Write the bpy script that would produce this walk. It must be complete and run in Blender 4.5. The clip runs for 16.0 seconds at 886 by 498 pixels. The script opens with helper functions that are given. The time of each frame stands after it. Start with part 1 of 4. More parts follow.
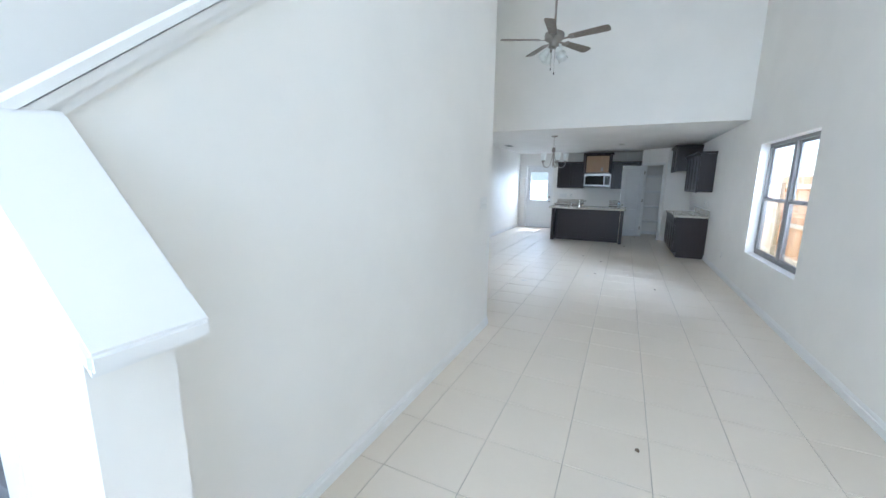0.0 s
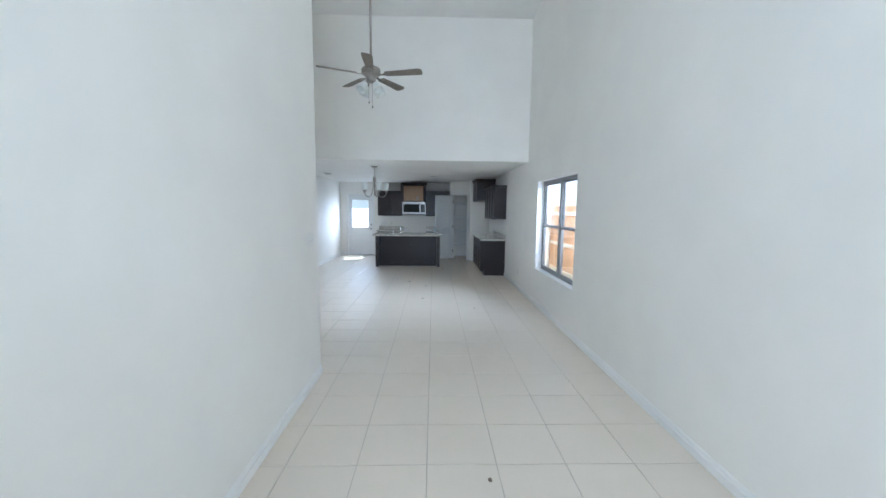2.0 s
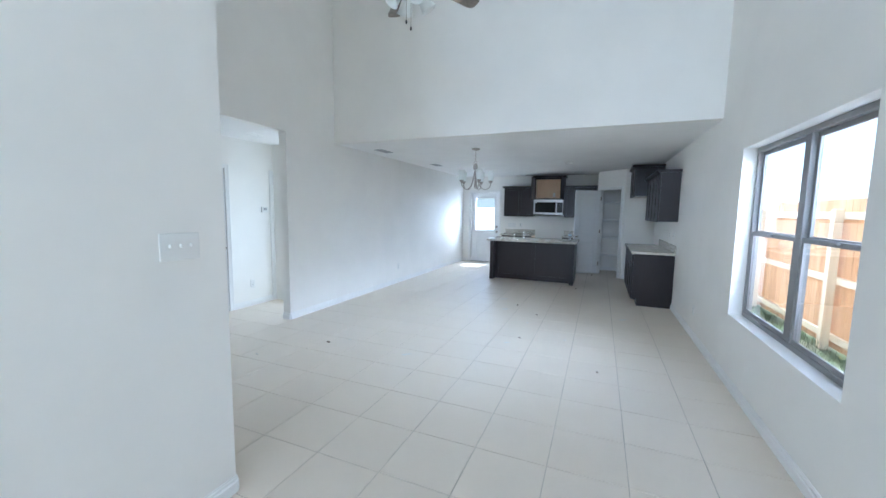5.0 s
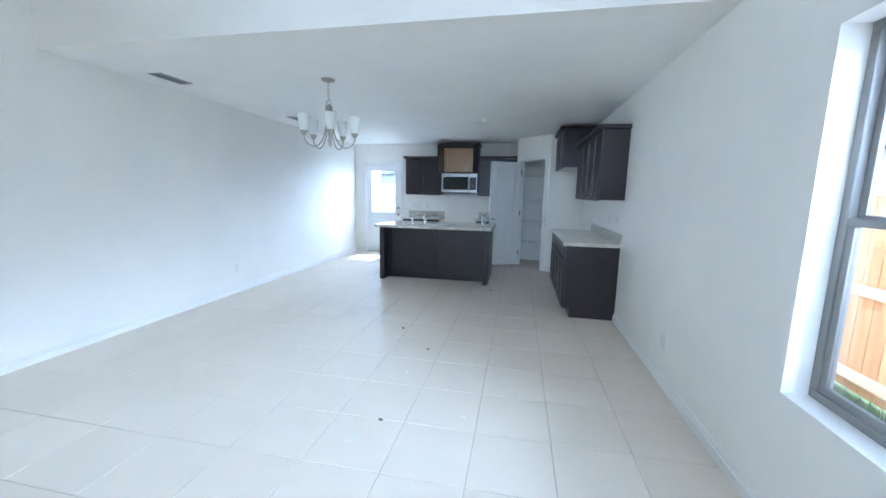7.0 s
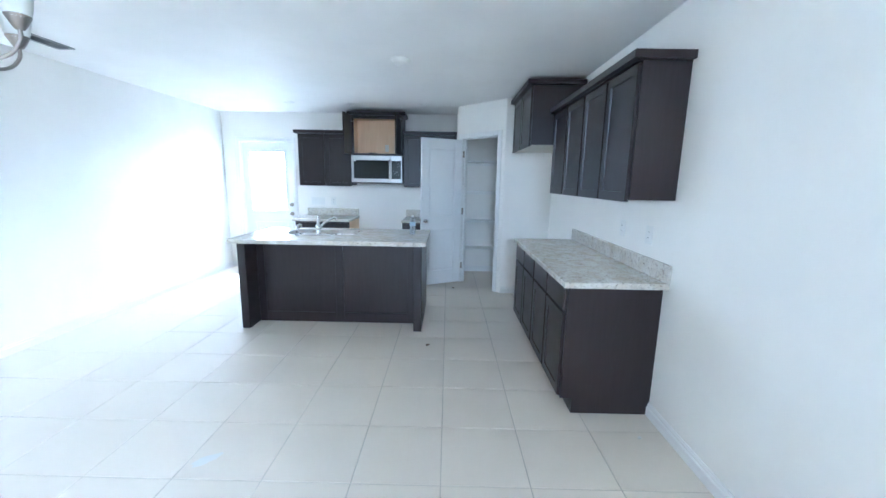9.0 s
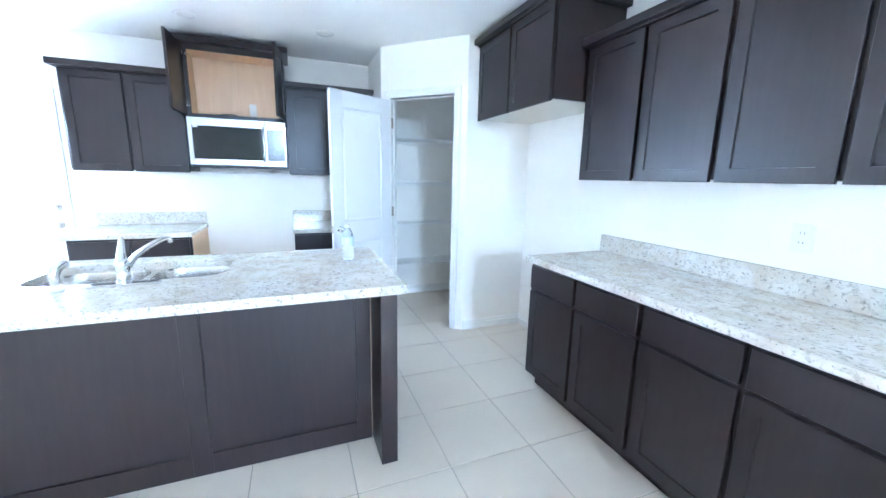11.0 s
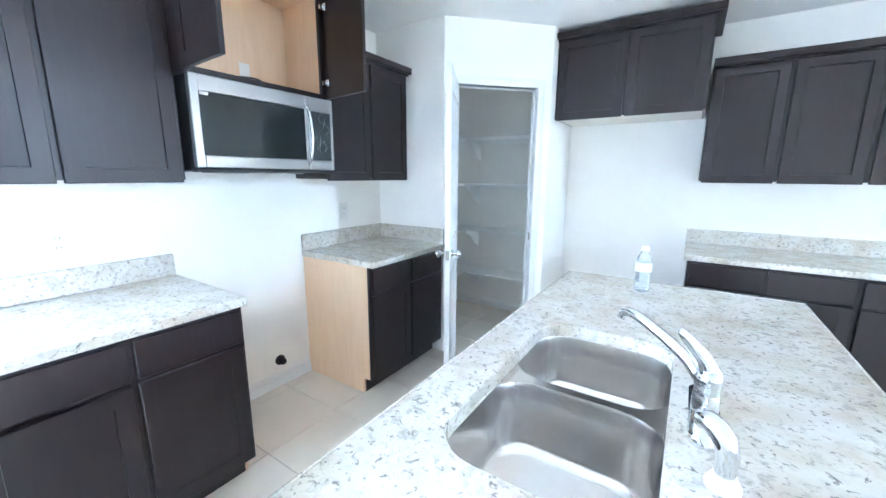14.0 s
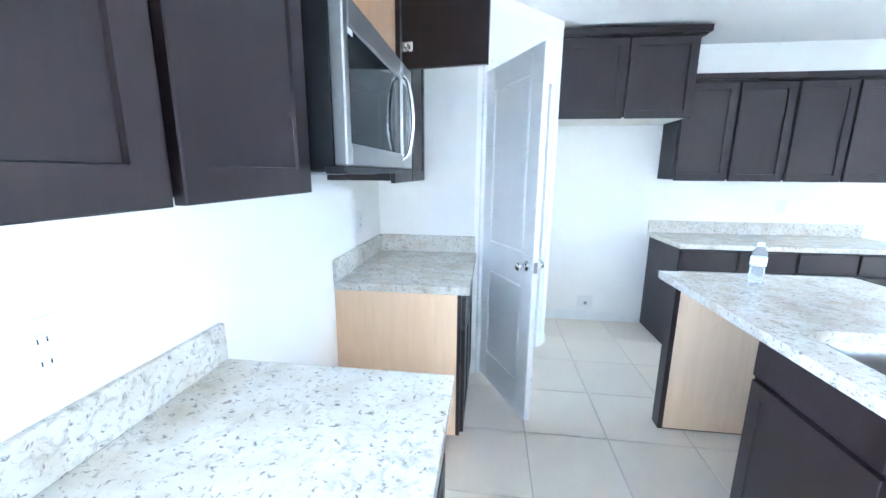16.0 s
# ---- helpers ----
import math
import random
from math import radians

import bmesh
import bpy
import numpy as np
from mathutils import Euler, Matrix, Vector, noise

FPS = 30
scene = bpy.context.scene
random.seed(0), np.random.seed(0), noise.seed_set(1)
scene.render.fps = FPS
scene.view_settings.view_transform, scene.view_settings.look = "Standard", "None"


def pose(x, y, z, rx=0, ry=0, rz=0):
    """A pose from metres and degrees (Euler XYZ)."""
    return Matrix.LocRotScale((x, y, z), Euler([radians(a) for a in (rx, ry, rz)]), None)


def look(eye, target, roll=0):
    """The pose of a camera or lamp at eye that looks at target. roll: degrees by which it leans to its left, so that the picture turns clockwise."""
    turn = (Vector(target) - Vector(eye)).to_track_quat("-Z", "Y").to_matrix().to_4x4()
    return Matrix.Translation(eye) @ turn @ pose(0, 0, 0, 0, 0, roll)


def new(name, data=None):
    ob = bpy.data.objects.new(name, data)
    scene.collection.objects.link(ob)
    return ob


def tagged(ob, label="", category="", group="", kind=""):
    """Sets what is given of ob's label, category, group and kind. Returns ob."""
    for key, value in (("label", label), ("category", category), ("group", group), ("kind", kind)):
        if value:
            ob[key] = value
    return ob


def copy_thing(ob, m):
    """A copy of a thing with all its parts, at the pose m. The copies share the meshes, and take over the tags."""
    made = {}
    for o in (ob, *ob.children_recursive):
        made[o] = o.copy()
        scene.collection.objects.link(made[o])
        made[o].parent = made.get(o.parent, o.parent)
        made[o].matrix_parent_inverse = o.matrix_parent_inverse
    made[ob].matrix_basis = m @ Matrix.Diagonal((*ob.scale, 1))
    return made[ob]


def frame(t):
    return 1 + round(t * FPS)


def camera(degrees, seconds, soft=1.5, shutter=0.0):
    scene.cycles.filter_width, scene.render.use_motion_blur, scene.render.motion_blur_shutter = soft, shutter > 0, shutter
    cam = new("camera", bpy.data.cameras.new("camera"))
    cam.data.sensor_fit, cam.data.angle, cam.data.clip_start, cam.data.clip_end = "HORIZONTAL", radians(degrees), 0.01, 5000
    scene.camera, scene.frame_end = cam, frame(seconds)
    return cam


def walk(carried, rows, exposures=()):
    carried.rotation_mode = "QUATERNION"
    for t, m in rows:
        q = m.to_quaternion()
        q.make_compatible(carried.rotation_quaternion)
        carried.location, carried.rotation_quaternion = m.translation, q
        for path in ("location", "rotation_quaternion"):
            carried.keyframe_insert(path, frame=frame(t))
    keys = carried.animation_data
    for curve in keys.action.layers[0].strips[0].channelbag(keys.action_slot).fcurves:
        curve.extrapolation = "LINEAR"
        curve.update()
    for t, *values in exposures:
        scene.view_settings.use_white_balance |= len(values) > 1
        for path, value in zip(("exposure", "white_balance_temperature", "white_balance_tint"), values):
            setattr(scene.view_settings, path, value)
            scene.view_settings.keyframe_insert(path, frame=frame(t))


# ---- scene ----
cam = camera(99.4, 16.0)
PATH = [
    (0, (-0.041, -0.611, 1.547), (-0.886, 1.166, 1.191), 0.7),
    (0.5, (-0.011, -0.451, 1.586), (-0.433, 1.488, 1.337), 0.6),
    (1, (-0.151, -0.493, 1.6), (-0.218, 1.494, 1.386), 0.8),
    (1.5, (-0.232, -0.483, 1.614), (-0.179, 1.505, 1.403), 0.7),
    (2, (-0.193, -0.429, 1.619), (-0.141, 1.559, 1.406), 0.6),
    (2.5, (0.041, -0.424, 1.545), (-0.211, 1.551, 1.348), 0.5),
    (3, (0.228, -0.21, 1.537), (-0.302, 1.708, 1.333), 0.7),
    (3.5, (0.276, 0.234, 1.558), (-0.313, 2.133, 1.347), 0.7),
    (3.7, (0.323, 0.435, 1.555), (-0.332, 2.312, 1.343), 0.5),
    (5.8, (0.474, 2.768, 1.463), (-0.295, 4.603, 1.257), 0.9),
    (6, (0.487, 3.006, 1.451), (-0.191, 4.875, 1.234), 0.7),
    (6.5, (0.452, 3.595, 1.462), (-0.124, 5.493, 1.2), 0.8),
    (7, (0.417, 4.158, 1.439), (0.033, 6.098, 1.139), 1.1),
    (7.5, (0.416, 4.765, 1.452), (0.11, 6.709, 1.097), 1.1),
    (8, (0.36, 5.318, 1.475), (0.104, 7.268, 1.112), 0.8),
    (8.5, (0.316, 5.857, 1.476), (0.26, 7.823, 1.117), 1.0),
    (9, (0.231, 6.417, 1.476), (0.21, 8.384, 1.12), 1.0),
    (9.2, (0.182, 6.634, 1.479), (0.236, 8.602, 1.128), 1.1),
    (11.5, (-0.655, 8.711, 1.353), (0.113, 10.519, 0.976), 1.2),
    (12, (-0.929, 9.01, 1.367), (-0.161, 10.818, 0.989), 1.3),
    (12.5, (-1.225, 9.319, 1.392), (-0.398, 11.098, 1.004), 1.2),
    (13, (-1.593, 9.589, 1.412), (-0.479, 11.206, 1.03), 0.9),
    (13.5, (-1.852, 9.979, 1.396), (-0.445, 11.348, 1.012), 0.6),
    (14, (-2.047, 10.362, 1.411), (-0.402, 11.434, 1.027), 0.4),
    (14.5, (-2.149, 10.79, 1.414), (-0.333, 11.533, 1.026), 0.2),
    (15, (-2.219, 11.273, 1.418), (-0.387, 11.978, 1.032), 0.7),
    (15.5, (-2.24, 11.625, 1.428), (-0.387, 12.265, 1.033), 0.7),
    (16, (-2.128, 11.827, 1.423), (-0.183, 12.066, 1.024), 0.5),
]
walk(cam, [(t, look(eye, target, roll)) for t, eye, target, roll in PATH],
     [(0, 1.35, 5050, 7), (0.7, 1.3, 4980, 6), (2.2, 1.2, 5050, 6), (3.7, 1.35, 4900, 6), (6, 1.42, 4850, 6), (7.5, 1.9, 4620, 5), (9.2, 2.55, 4580, 5), (11.5, 3.6, 4480, 5), (12.5, 3.55, 4480, 5), (14, 3.55, 4680, 5), (16, 3.65, 4580, 5)])

# ---- light ----
scene.cycles.max_bounces, scene.cycles.diffuse_bounces = 16, 12     # white rooms: light bounces many times
world = bpy.data.worlds.new("sky")
scene.world = world
world.use_nodes = True
wt = world.node_tree
sky = wt.nodes.new("ShaderNodeTexSky")
sky.sky_type = "NISHITA"
sky.sun_disc = False
sky.sun_elevation, sky.sun_rotation = radians(57), radians(4)
wt.links.new(sky.outputs[0], wt.nodes["Background"].inputs[0])
wt.nodes["Background"].inputs[1].default_value = 0.15

sun = new("sun", bpy.data.lights.new("sun", "SUN"))
sun.data.energy, sun.data.angle, sun.data.color = 5.0, radians(0.6), (1, 0.96, 0.9)
sun.matrix_world = look((0.05 * 20, 0.55 * 20, 0.84 * 20), (0, 0, 0))


def daylight_lamp(name, eye, target, w, h, watts, color=(0.96, 0.98, 1)):
    """An area lamp added to stand in for daylight through an opening."""
    la = bpy.data.lights.new(name, "AREA")
    la.shape, la.size, la.size_y, la.energy, la.color = "RECTANGLE", w, h, watts, color
    ob = new(name, la)
    ob.matrix_world = look(eye, target)
    return ob


# lamp added for the unseen daylight that shades the stair wall
daylight_lamp("entry_daylight", (1.50, -2.65, 0.85), (-1.0, 0.1, 0.85), 0.5, 0.9, 2.2)
# fill lamp added in an unseen opening high in the south wall
daylight_lamp("upper_fill_lamp", (-0.3, -4.95, 3.5), (-0.1, 0, 3.2), 1.9, 2.1, 60)
# lamp added in an unseen doorway, for light from a room beyond
daylight_lamp("hallway_daylight", (-3.82, 6.52, 1.03), (-3.95, 4, 1.0), 0.38, 1.98, 2.8, (1, 0.985, 0.93))
# added lamp, far outside, stands in for a brighter sky past the window
daylight_lamp("window_sky_lamp", (16.5, -1.0, 6.9), (1.5, 5.05, 1.3), 18.0, 6.5, 6000)
# two lamps added in the yard to fill the kitchen through the back door
daylight_lamp("back_yard_fill_lamp", (-0.4, 17.5, 3.1), (-2.7, 12.5, 1.4), 7.0, 3.0, 880)
daylight_lamp("side_yard_fill_lamp", (-7.5, 17.5, 2.7), (-2.7, 12.57, 1.4), 6.0, 3.0, 300)
# lamp added behind the door glass in place of the sky
daylight_lamp("back_door_sky_lamp", (-2.71, 12.66, 1.41), (-2.71, 10, 1.25), 0.57, 0.95, 1.7)


# ---- materials ----
def principled(name):
    m = bpy.data.materials.new(name)
    m.use_nodes = True
    nt = m.node_tree
    return m, nt, nt.nodes["Principled BSDF"]


def coords(nt, scale=(1, 1, 1), which="Object"):
    tc, mp = nt.nodes.new("ShaderNodeTexCoord"), nt.nodes.new("ShaderNodeMapping")
    nt.links.new(tc.outputs[which], mp.inputs[0])
    mp.inputs["Scale"].default_value = scale
    return mp.outputs[0]


def noise_tex(nt, vec, scale, detail=4, rough=0.55, distort=0.0):
    n = nt.nodes.new("ShaderNodeTexNoise")
    n.inputs["Scale"].default_value, n.inputs["Detail"].default_value = scale, detail
    n.inputs["Roughness"].default_value, n.inputs["Distortion"].default_value = rough, distort
    nt.links.new(vec, n.inputs["Vector"])
    return n.outputs["Fac"]


def ramp(nt, fac, stops):
    r = nt.nodes.new("ShaderNodeValToRGB")
    while len(r.color_ramp.elements) < len(stops):
        r.color_ramp.elements.new(0.5)
    for e, (p, c) in zip(r.color_ramp.elements, stops):
        e.position, e.color = p, (*c, 1)
    nt.links.new(fac, r.inputs[0])
    return r.outputs[0]


def mix(nt, fac, a, b, blend="MIX"):
    n = nt.nodes.new("ShaderNodeMix")
    n.data_type, n.blend_type = "RGBA", blend
    for sock, v in ((n.inputs[0], fac), (n.inputs[6], a), (n.inputs[7], b)):
        if hasattr(v, "links"):
            nt.links.new(v, sock)
        else:
            sock.default_value = v if isinstance(v, float) else (*v, 1)
    return n.outputs[2]


def bump(nt, bsdf, height, strength, distance):
    b = nt.nodes.new("ShaderNodeBump")
    b.inputs["Strength"].default_value, b.inputs["Distance"].default_value = strength, distance
    nt.links.new(height, b.inputs["Height"])
    nt.links.new(b.outputs[0], bsdf.inputs["Normal"])


def spread(nt, fac, lo, hi):
    r = nt.nodes.new("ShaderNodeMapRange")
    r.inputs["To Min"].default_value, r.inputs["To Max"].default_value = lo, hi
    nt.links.new(fac, r.inputs[0])
    return r.outputs[0]


def painted(name, color, rough, grain=260, relief=0.0006, strength=0.25, dirt=0.06):
    """Paint with a fine rolled texture and faint large-scale marks."""
    m, nt, b = principled(name)
    v = coords(nt)
    big, fine = noise_tex(nt, v, 1.7, 5), noise_tex(nt, v, grain, 3)
    dark = tuple(c * (1 - dirt) for c in color)
    nt.links.new(ramp(nt, big, [(0.35, dark), (0.62, color)]), b.inputs["Base Color"])
    nt.links.new(spread(nt, noise_tex(nt, v, 9, 4), rough - 0.08, rough + 0.08), b.inputs["Roughness"])
    bump(nt, b, fine, strength, relief)
    return m


WALL = painted("wall_paint", (0.87, 0.855, 0.82), 0.62, dirt=0.035)
CEIL = painted("ceiling_paint", (0.88, 0.875, 0.86), 0.75, grain=120, relief=0.0015, strength=0.4, dirt=0.04)
TRIM = painted("trim_paint", (0.84, 0.84, 0.83), 0.38, grain=400, relief=0.0002, strength=0.15, dirt=0.04)
DOORP = painted("door_paint", (0.82, 0.83, 0.84), 0.38, grain=300, relief=0.0003, strength=0.2, dirt=0.04)
PLASTIC = painted("white_plastic", (0.80, 0.80, 0.78), 0.38, grain=500, relief=0.0001, strength=0.1, dirt=0.03)


def espresso():
    m, nt, b = principled("espresso_stain")
    v = coords(nt, (26, 26, 2.2))
    g = noise_tex(nt, v, 2.0, 6, 0.6, 0.4)
    nt.links.new(ramp(nt, g, [(0.3, (0.0175, 0.0108, 0.0110)), (0.7, (0.024, 0.0150, 0.0152))]), b.inputs["Base Color"])
    nt.links.new(spread(nt, noise_tex(nt, coords(nt), 7, 4), 0.29, 0.42), b.inputs["Roughness"])
    b.inputs["Coat Weight"].default_value, b.inputs["Coat Roughness"].default_value = 0.12, 0.3
    b.inputs["Specular IOR Level"].default_value = 0.45
    bump(nt, b, g, 0.06, 0.0004)
    return m


def maple(name, a, c):
    m, nt, b = principled(name)
    v = coords(nt, (14, 14, 1.3))
    g = noise_tex(nt, v, 2.2, 7, 0.6, 0.6)
    nt.links.new(ramp(nt, g, [(0.3, a), (0.7, c)]), b.inputs["Base Color"])
    b.inputs["Roughness"].default_value = 0.45
    bump(nt, b, g, 0.08, 0.0003)
    return m


DARK = espresso()
MAPLE = maple("raw_maple", (0.74, 0.545, 0.35), (0.80, 0.61, 0.415))


def granite():
    m, nt, b = principled("granite")
    v = coords(nt, (1.0, 0.85, 1.05))
    warp = nt.nodes.new("ShaderNodeVectorMath")
    warp.operation = "MULTIPLY_ADD"
    nz = nt.nodes.new("ShaderNodeTexNoise")
    nz.inputs["Scale"].default_value = 30
    nt.links.new(v, nz.inputs["Vector"])
    nt.links.new(nz.outputs["Color"], warp.inputs[0])
    warp.inputs[1].default_value = (0.03, 0.03, 0.03)
    nt.links.new(v, warp.inputs[2])
    w = warp.outputs[0]
    cloud = noise_tex(nt, w, 11, 6, 0.62)
    base = ramp(nt, cloud, [(0.30, (0.53, 0.475, 0.385)), (0.43, (0.60, 0.56, 0.485)), (0.57, (0.67, 0.65, 0.605))])
    grey = ramp(nt, noise_tex(nt, w, 44, 4, 0.6), [(0.50, (0, 0, 0)), (0.66, (0.75, 0.75, 0.75))])
    patch = ramp(nt, noise_tex(nt, w, 6.0, 3), [(0.36, (0.25, 0.25, 0.25)), (0.58, (1, 1, 1))])
    c1 = mix(nt, mix(nt, 1.0, grey, patch, "MULTIPLY"), base, (0.34, 0.305, 0.255))
    fleck = ramp(nt, noise_tex(nt, w, 78, 3, 0.6), [(0.575, (0, 0, 0)), (0.69, (0.9, 0.9, 0.9))])
    c2 = mix(nt, fleck, c1, (0.19, 0.17, 0.15))
    nt.links.new(c2, b.inputs["Base Color"])
    nt.links.new(spread(nt, noise_tex(nt, v, 20, 3), 0.08, 0.20), b.inputs["Roughness"])
    b.inputs["Specular IOR Level"].default_value = 0.6
    return m


GRANITE = granite()


def tile_mat():
    m, nt, b = principled("floor_tile")
    oi = nt.nodes.new("ShaderNodeObjectInfo")
    geo = nt.nodes.new("ShaderNodeNewGeometry")
    v = coords(nt)
    wv = geo.outputs["Position"]
    cloud = noise_tex(nt, wv, 2.6, 5, 0.55)
    fine = noise_tex(nt, wv, 38, 4, 0.6)
    c = mix(nt, spread(nt, cloud, 0.0, 1.0), (0.675, 0.605, 0.51), (0.745, 0.68, 0.59))
    c = mix(nt, spread(nt, oi.outputs["Random"], 0.0, 0.28), c, (0.76, 0.69, 0.595))
    c = mix(nt, spread(nt, fine, -0.15, 0.35), c, (0.66, 0.585, 0.485))
    nt.links.new(c, b.inputs["Base Color"])
    nt.links.new(spread(nt, cloud, 0.34, 0.46), b.inputs["Roughness"])
    bump(nt, b, noise_tex(nt, wv, 9, 2), 0.1, 0.0012)
    return m


TILE = tile_mat()
GROUT = painted("grout", (0.55, 0.505, 0.44), 0.85, grain=300, relief=0.001, strength=0.5, dirt=0.3)


def metal(name, color, rough, brush=(1, 1, 1), var=0.06, strength=0.05):
    m, nt, b = principled(name)
    v = coords(nt, brush)
    g = noise_tex(nt, v, 30, 3)
    b.inputs["Base Color"].default_value, b.inputs["Metallic"].default_value = (*color, 1), 1.0
    nt.links.new(spread(nt, g, max(rough - var, 0.02), rough + var), b.inputs["Roughness"])
    bump(nt, b, g, strength, 0.0003)
    return m


STEEL = metal("stainless_steel", (0.46, 0.455, 0.45), 0.32, (0.4, 14, 14), 0.03)
SINK = metal("sink_steel", (0.68, 0.66, 0.64), 0.2, (8, 8, 1.2), 0.05)
CHROME = metal("chrome", (0.78, 0.79, 0.80), 0.06, var=0.02, strength=0.01)
NICKEL = metal("brushed_nickel", (0.42, 0.385, 0.35), 0.34, var=0.05)
BRONZE = painted("bronze_aluminium", (0.29, 0.285, 0.28), 0.38, dirt=0.2)
GRILLE = painted("grille_metal", (0.42, 0.43, 0.44), 0.5, dirt=0.15)
BLACK = painted("black_plastic", (0.012, 0.012, 0.013), 0.38, dirt=0.2)
BLADE = maple("grey_blade_wood", (0.20, 0.17, 0.14), (0.33, 0.285, 0.235))
CARPET = painted("grey_carpet", (0.20, 0.21, 0.23), 0.95, grain=420, relief=0.004, strength=0.9, dirt=0.25)
# near-black for the shade inside vents and outlet slots, and a pipe cap
DEEP_BLACK = painted("dark_hole", (0.015, 0.014, 0.013), 0.8)
DEBRIS = painted("wood_chip", (0.22, 0.16, 0.11), 0.8, dirt=0.4)
PLASTER = painted("plaster_dust", (0.74, 0.73, 0.70), 0.9, dirt=0.1)
PAPER = painted("paper_label", (0.82, 0.81, 0.78), 0.7, dirt=0.03)


def dark_glass(name, color, rough):
    m, nt, b = principled(name)
    b.inputs["Base Color"].default_value = (*color, 1)
    nt.links.new(spread(nt, noise_tex(nt, coords(nt), 12, 3), rough, rough + 0.04), b.inputs["Roughness"])
    b.inputs["Specular IOR Level"].default_value = 0.45
    return m


BLACKGLASS = dark_glass("black_glass", (0.016, 0.018, 0.018), 0.03)
FILM = dark_glass("film_wrapped_panel", (0.055, 0.06, 0.06), 0.12)


def clear(name, color=(1, 1, 1), rough=0.0, ior=1.45, weight=1.0):
    m, nt, b = principled(name)
    b.inputs["Base Color"].default_value = (*color, 1)
    b.inputs["Transmission Weight"].default_value, b.inputs["Roughness"].default_value = weight, rough
    b.inputs["IOR"].default_value = ior
    return m


GLASS = clear("window_glass")
FROST = clear("frosted_glass", (0.92, 0.94, 0.92), 0.4, 1.3, 0.22)
PET = clear("clear_plastic", (0.93, 0.96, 1.0), 0.12, 1.12, 0.75)


def cedar():
    m, nt, b = principled("cedar_board")
    oi = nt.nodes.new("ShaderNodeObjectInfo")
    g = noise_tex(nt, coords(nt, (16, 16, 1.1)), 2.0, 6, 0.6, 0.5)
    tone = ramp(nt, oi.outputs["Random"], [(0, (0.62, 0.34, 0.15)), (1, (0.78, 0.48, 0.25))])
    nt.links.new(mix(nt, 1.0, tone, ramp(nt, g, [(0.3, (0.72, 0.68, 0.62)), (0.7, (1, 1, 1))]), "MULTIPLY"), b.inputs["Base Color"])
    b.inputs["Roughness"].default_value = 0.75
    bump(nt, b, g, 0.3, 0.001)
    return m


CEDAR = cedar()
PINE = maple("pine_rail", (0.66, 0.54, 0.36), (0.78, 0.66, 0.46))


def ground_mat():
    m, nt, b = principled("lawn_soil")
    v = coords(nt)
    n = noise_tex(nt, v, 1.4, 8, 0.7)
    nt.links.new(ramp(nt, n, [(0.3, (0.16, 0.12, 0.075)), (0.5, (0.10, 0.13, 0.045)), (0.7, (0.06, 0.10, 0.03))]), b.inputs["Base Color"])
    b.inputs["Roughness"].default_value = 0.95
    bump(nt, b, noise_tex(nt, v, 30, 4), 0.6, 0.02)
    return m


GROUND = ground_mat()
GRASS = painted("grass_blade", (0.10, 0.16, 0.05), 0.6, dirt=0.5)
CONCRETE = painted("concrete", (0.60, 0.585, 0.55), 0.9, grain=90, relief=0.003, strength=0.5, dirt=0.2)
SIDING = painted("pale_siding", (0.62, 0.60, 0.56), 0.8, dirt=0.1)
SHINGLE = painted("grey_shingle", (0.17, 0.18, 0.20), 0.9, grain=40, relief=0.01, strength=0.6, dirt=0.35)


# ---- mesh helpers ----
def bx(bm, x0, x1, y0, y1, z0, z1, bev=0.0, seg=1, m=None):
    """A box, its edges rounded by bev."""
    x0, x1, y0, y1, z0, z1 = min(x0, x1), max(x0, x1), min(y0, y1), max(y0, y1), min(z0, z1), max(z0, z1)
    vs = [bm.verts.new((x, y, z)) for x in (x0, x1) for y in (y0, y1) for z in (z0, z1)]
    fs = [bm.faces.new([vs[i] for i in q]) for q in ((0, 1, 3, 2), (4, 6, 7, 5), (0, 4, 5, 1), (2, 3, 7, 6), (0, 2, 6, 4), (1, 5, 7, 3))]
    if bev:
        es = list({e for f in fs for e in f.edges})
        r = bmesh.ops.bevel(bm, geom=es, offset=min(bev, 0.45 * min(x1 - x0, y1 - y0, z1 - z0)), segments=seg, affect="EDGES", profile=0.5)
        vs = list({v for f in r["faces"] for v in f.verts} | {v for v in vs if v.is_valid})
    if m is not None:
        bmesh.ops.transform(bm, matrix=m, verts=vs)
    return bm


def lathe(bm, prof, seg=24, m=None, closed=False):
    """A turned shape about z from (radius, height) pairs."""
    rings = []
    for r, z in prof:
        if r < 1e-5:
            rings.append([bm.verts.new((0, 0, z))])
        else:
            rings.append([bm.verts.new((r * math.cos(2 * math.pi * i / seg), r * math.sin(2 * math.pi * i / seg), z)) for i in range(seg)])
    for a, b in zip(rings, rings[1:]):
        for i in range(seg):
            j = (i + 1) % seg
            if len(a) == 1 and len(b) == 1:
                continue
            q = [a[0], b[j], b[i]] if len(a) == 1 else ([a[i], a[j], b[0]] if len(b) == 1 else [a[i], a[j], b[j], b[i]])
            bm.faces.new(q).smooth = True
    if m is not None:
        bmesh.ops.transform(bm, matrix=m, verts=[v for r in rings for v in r])
    return bm


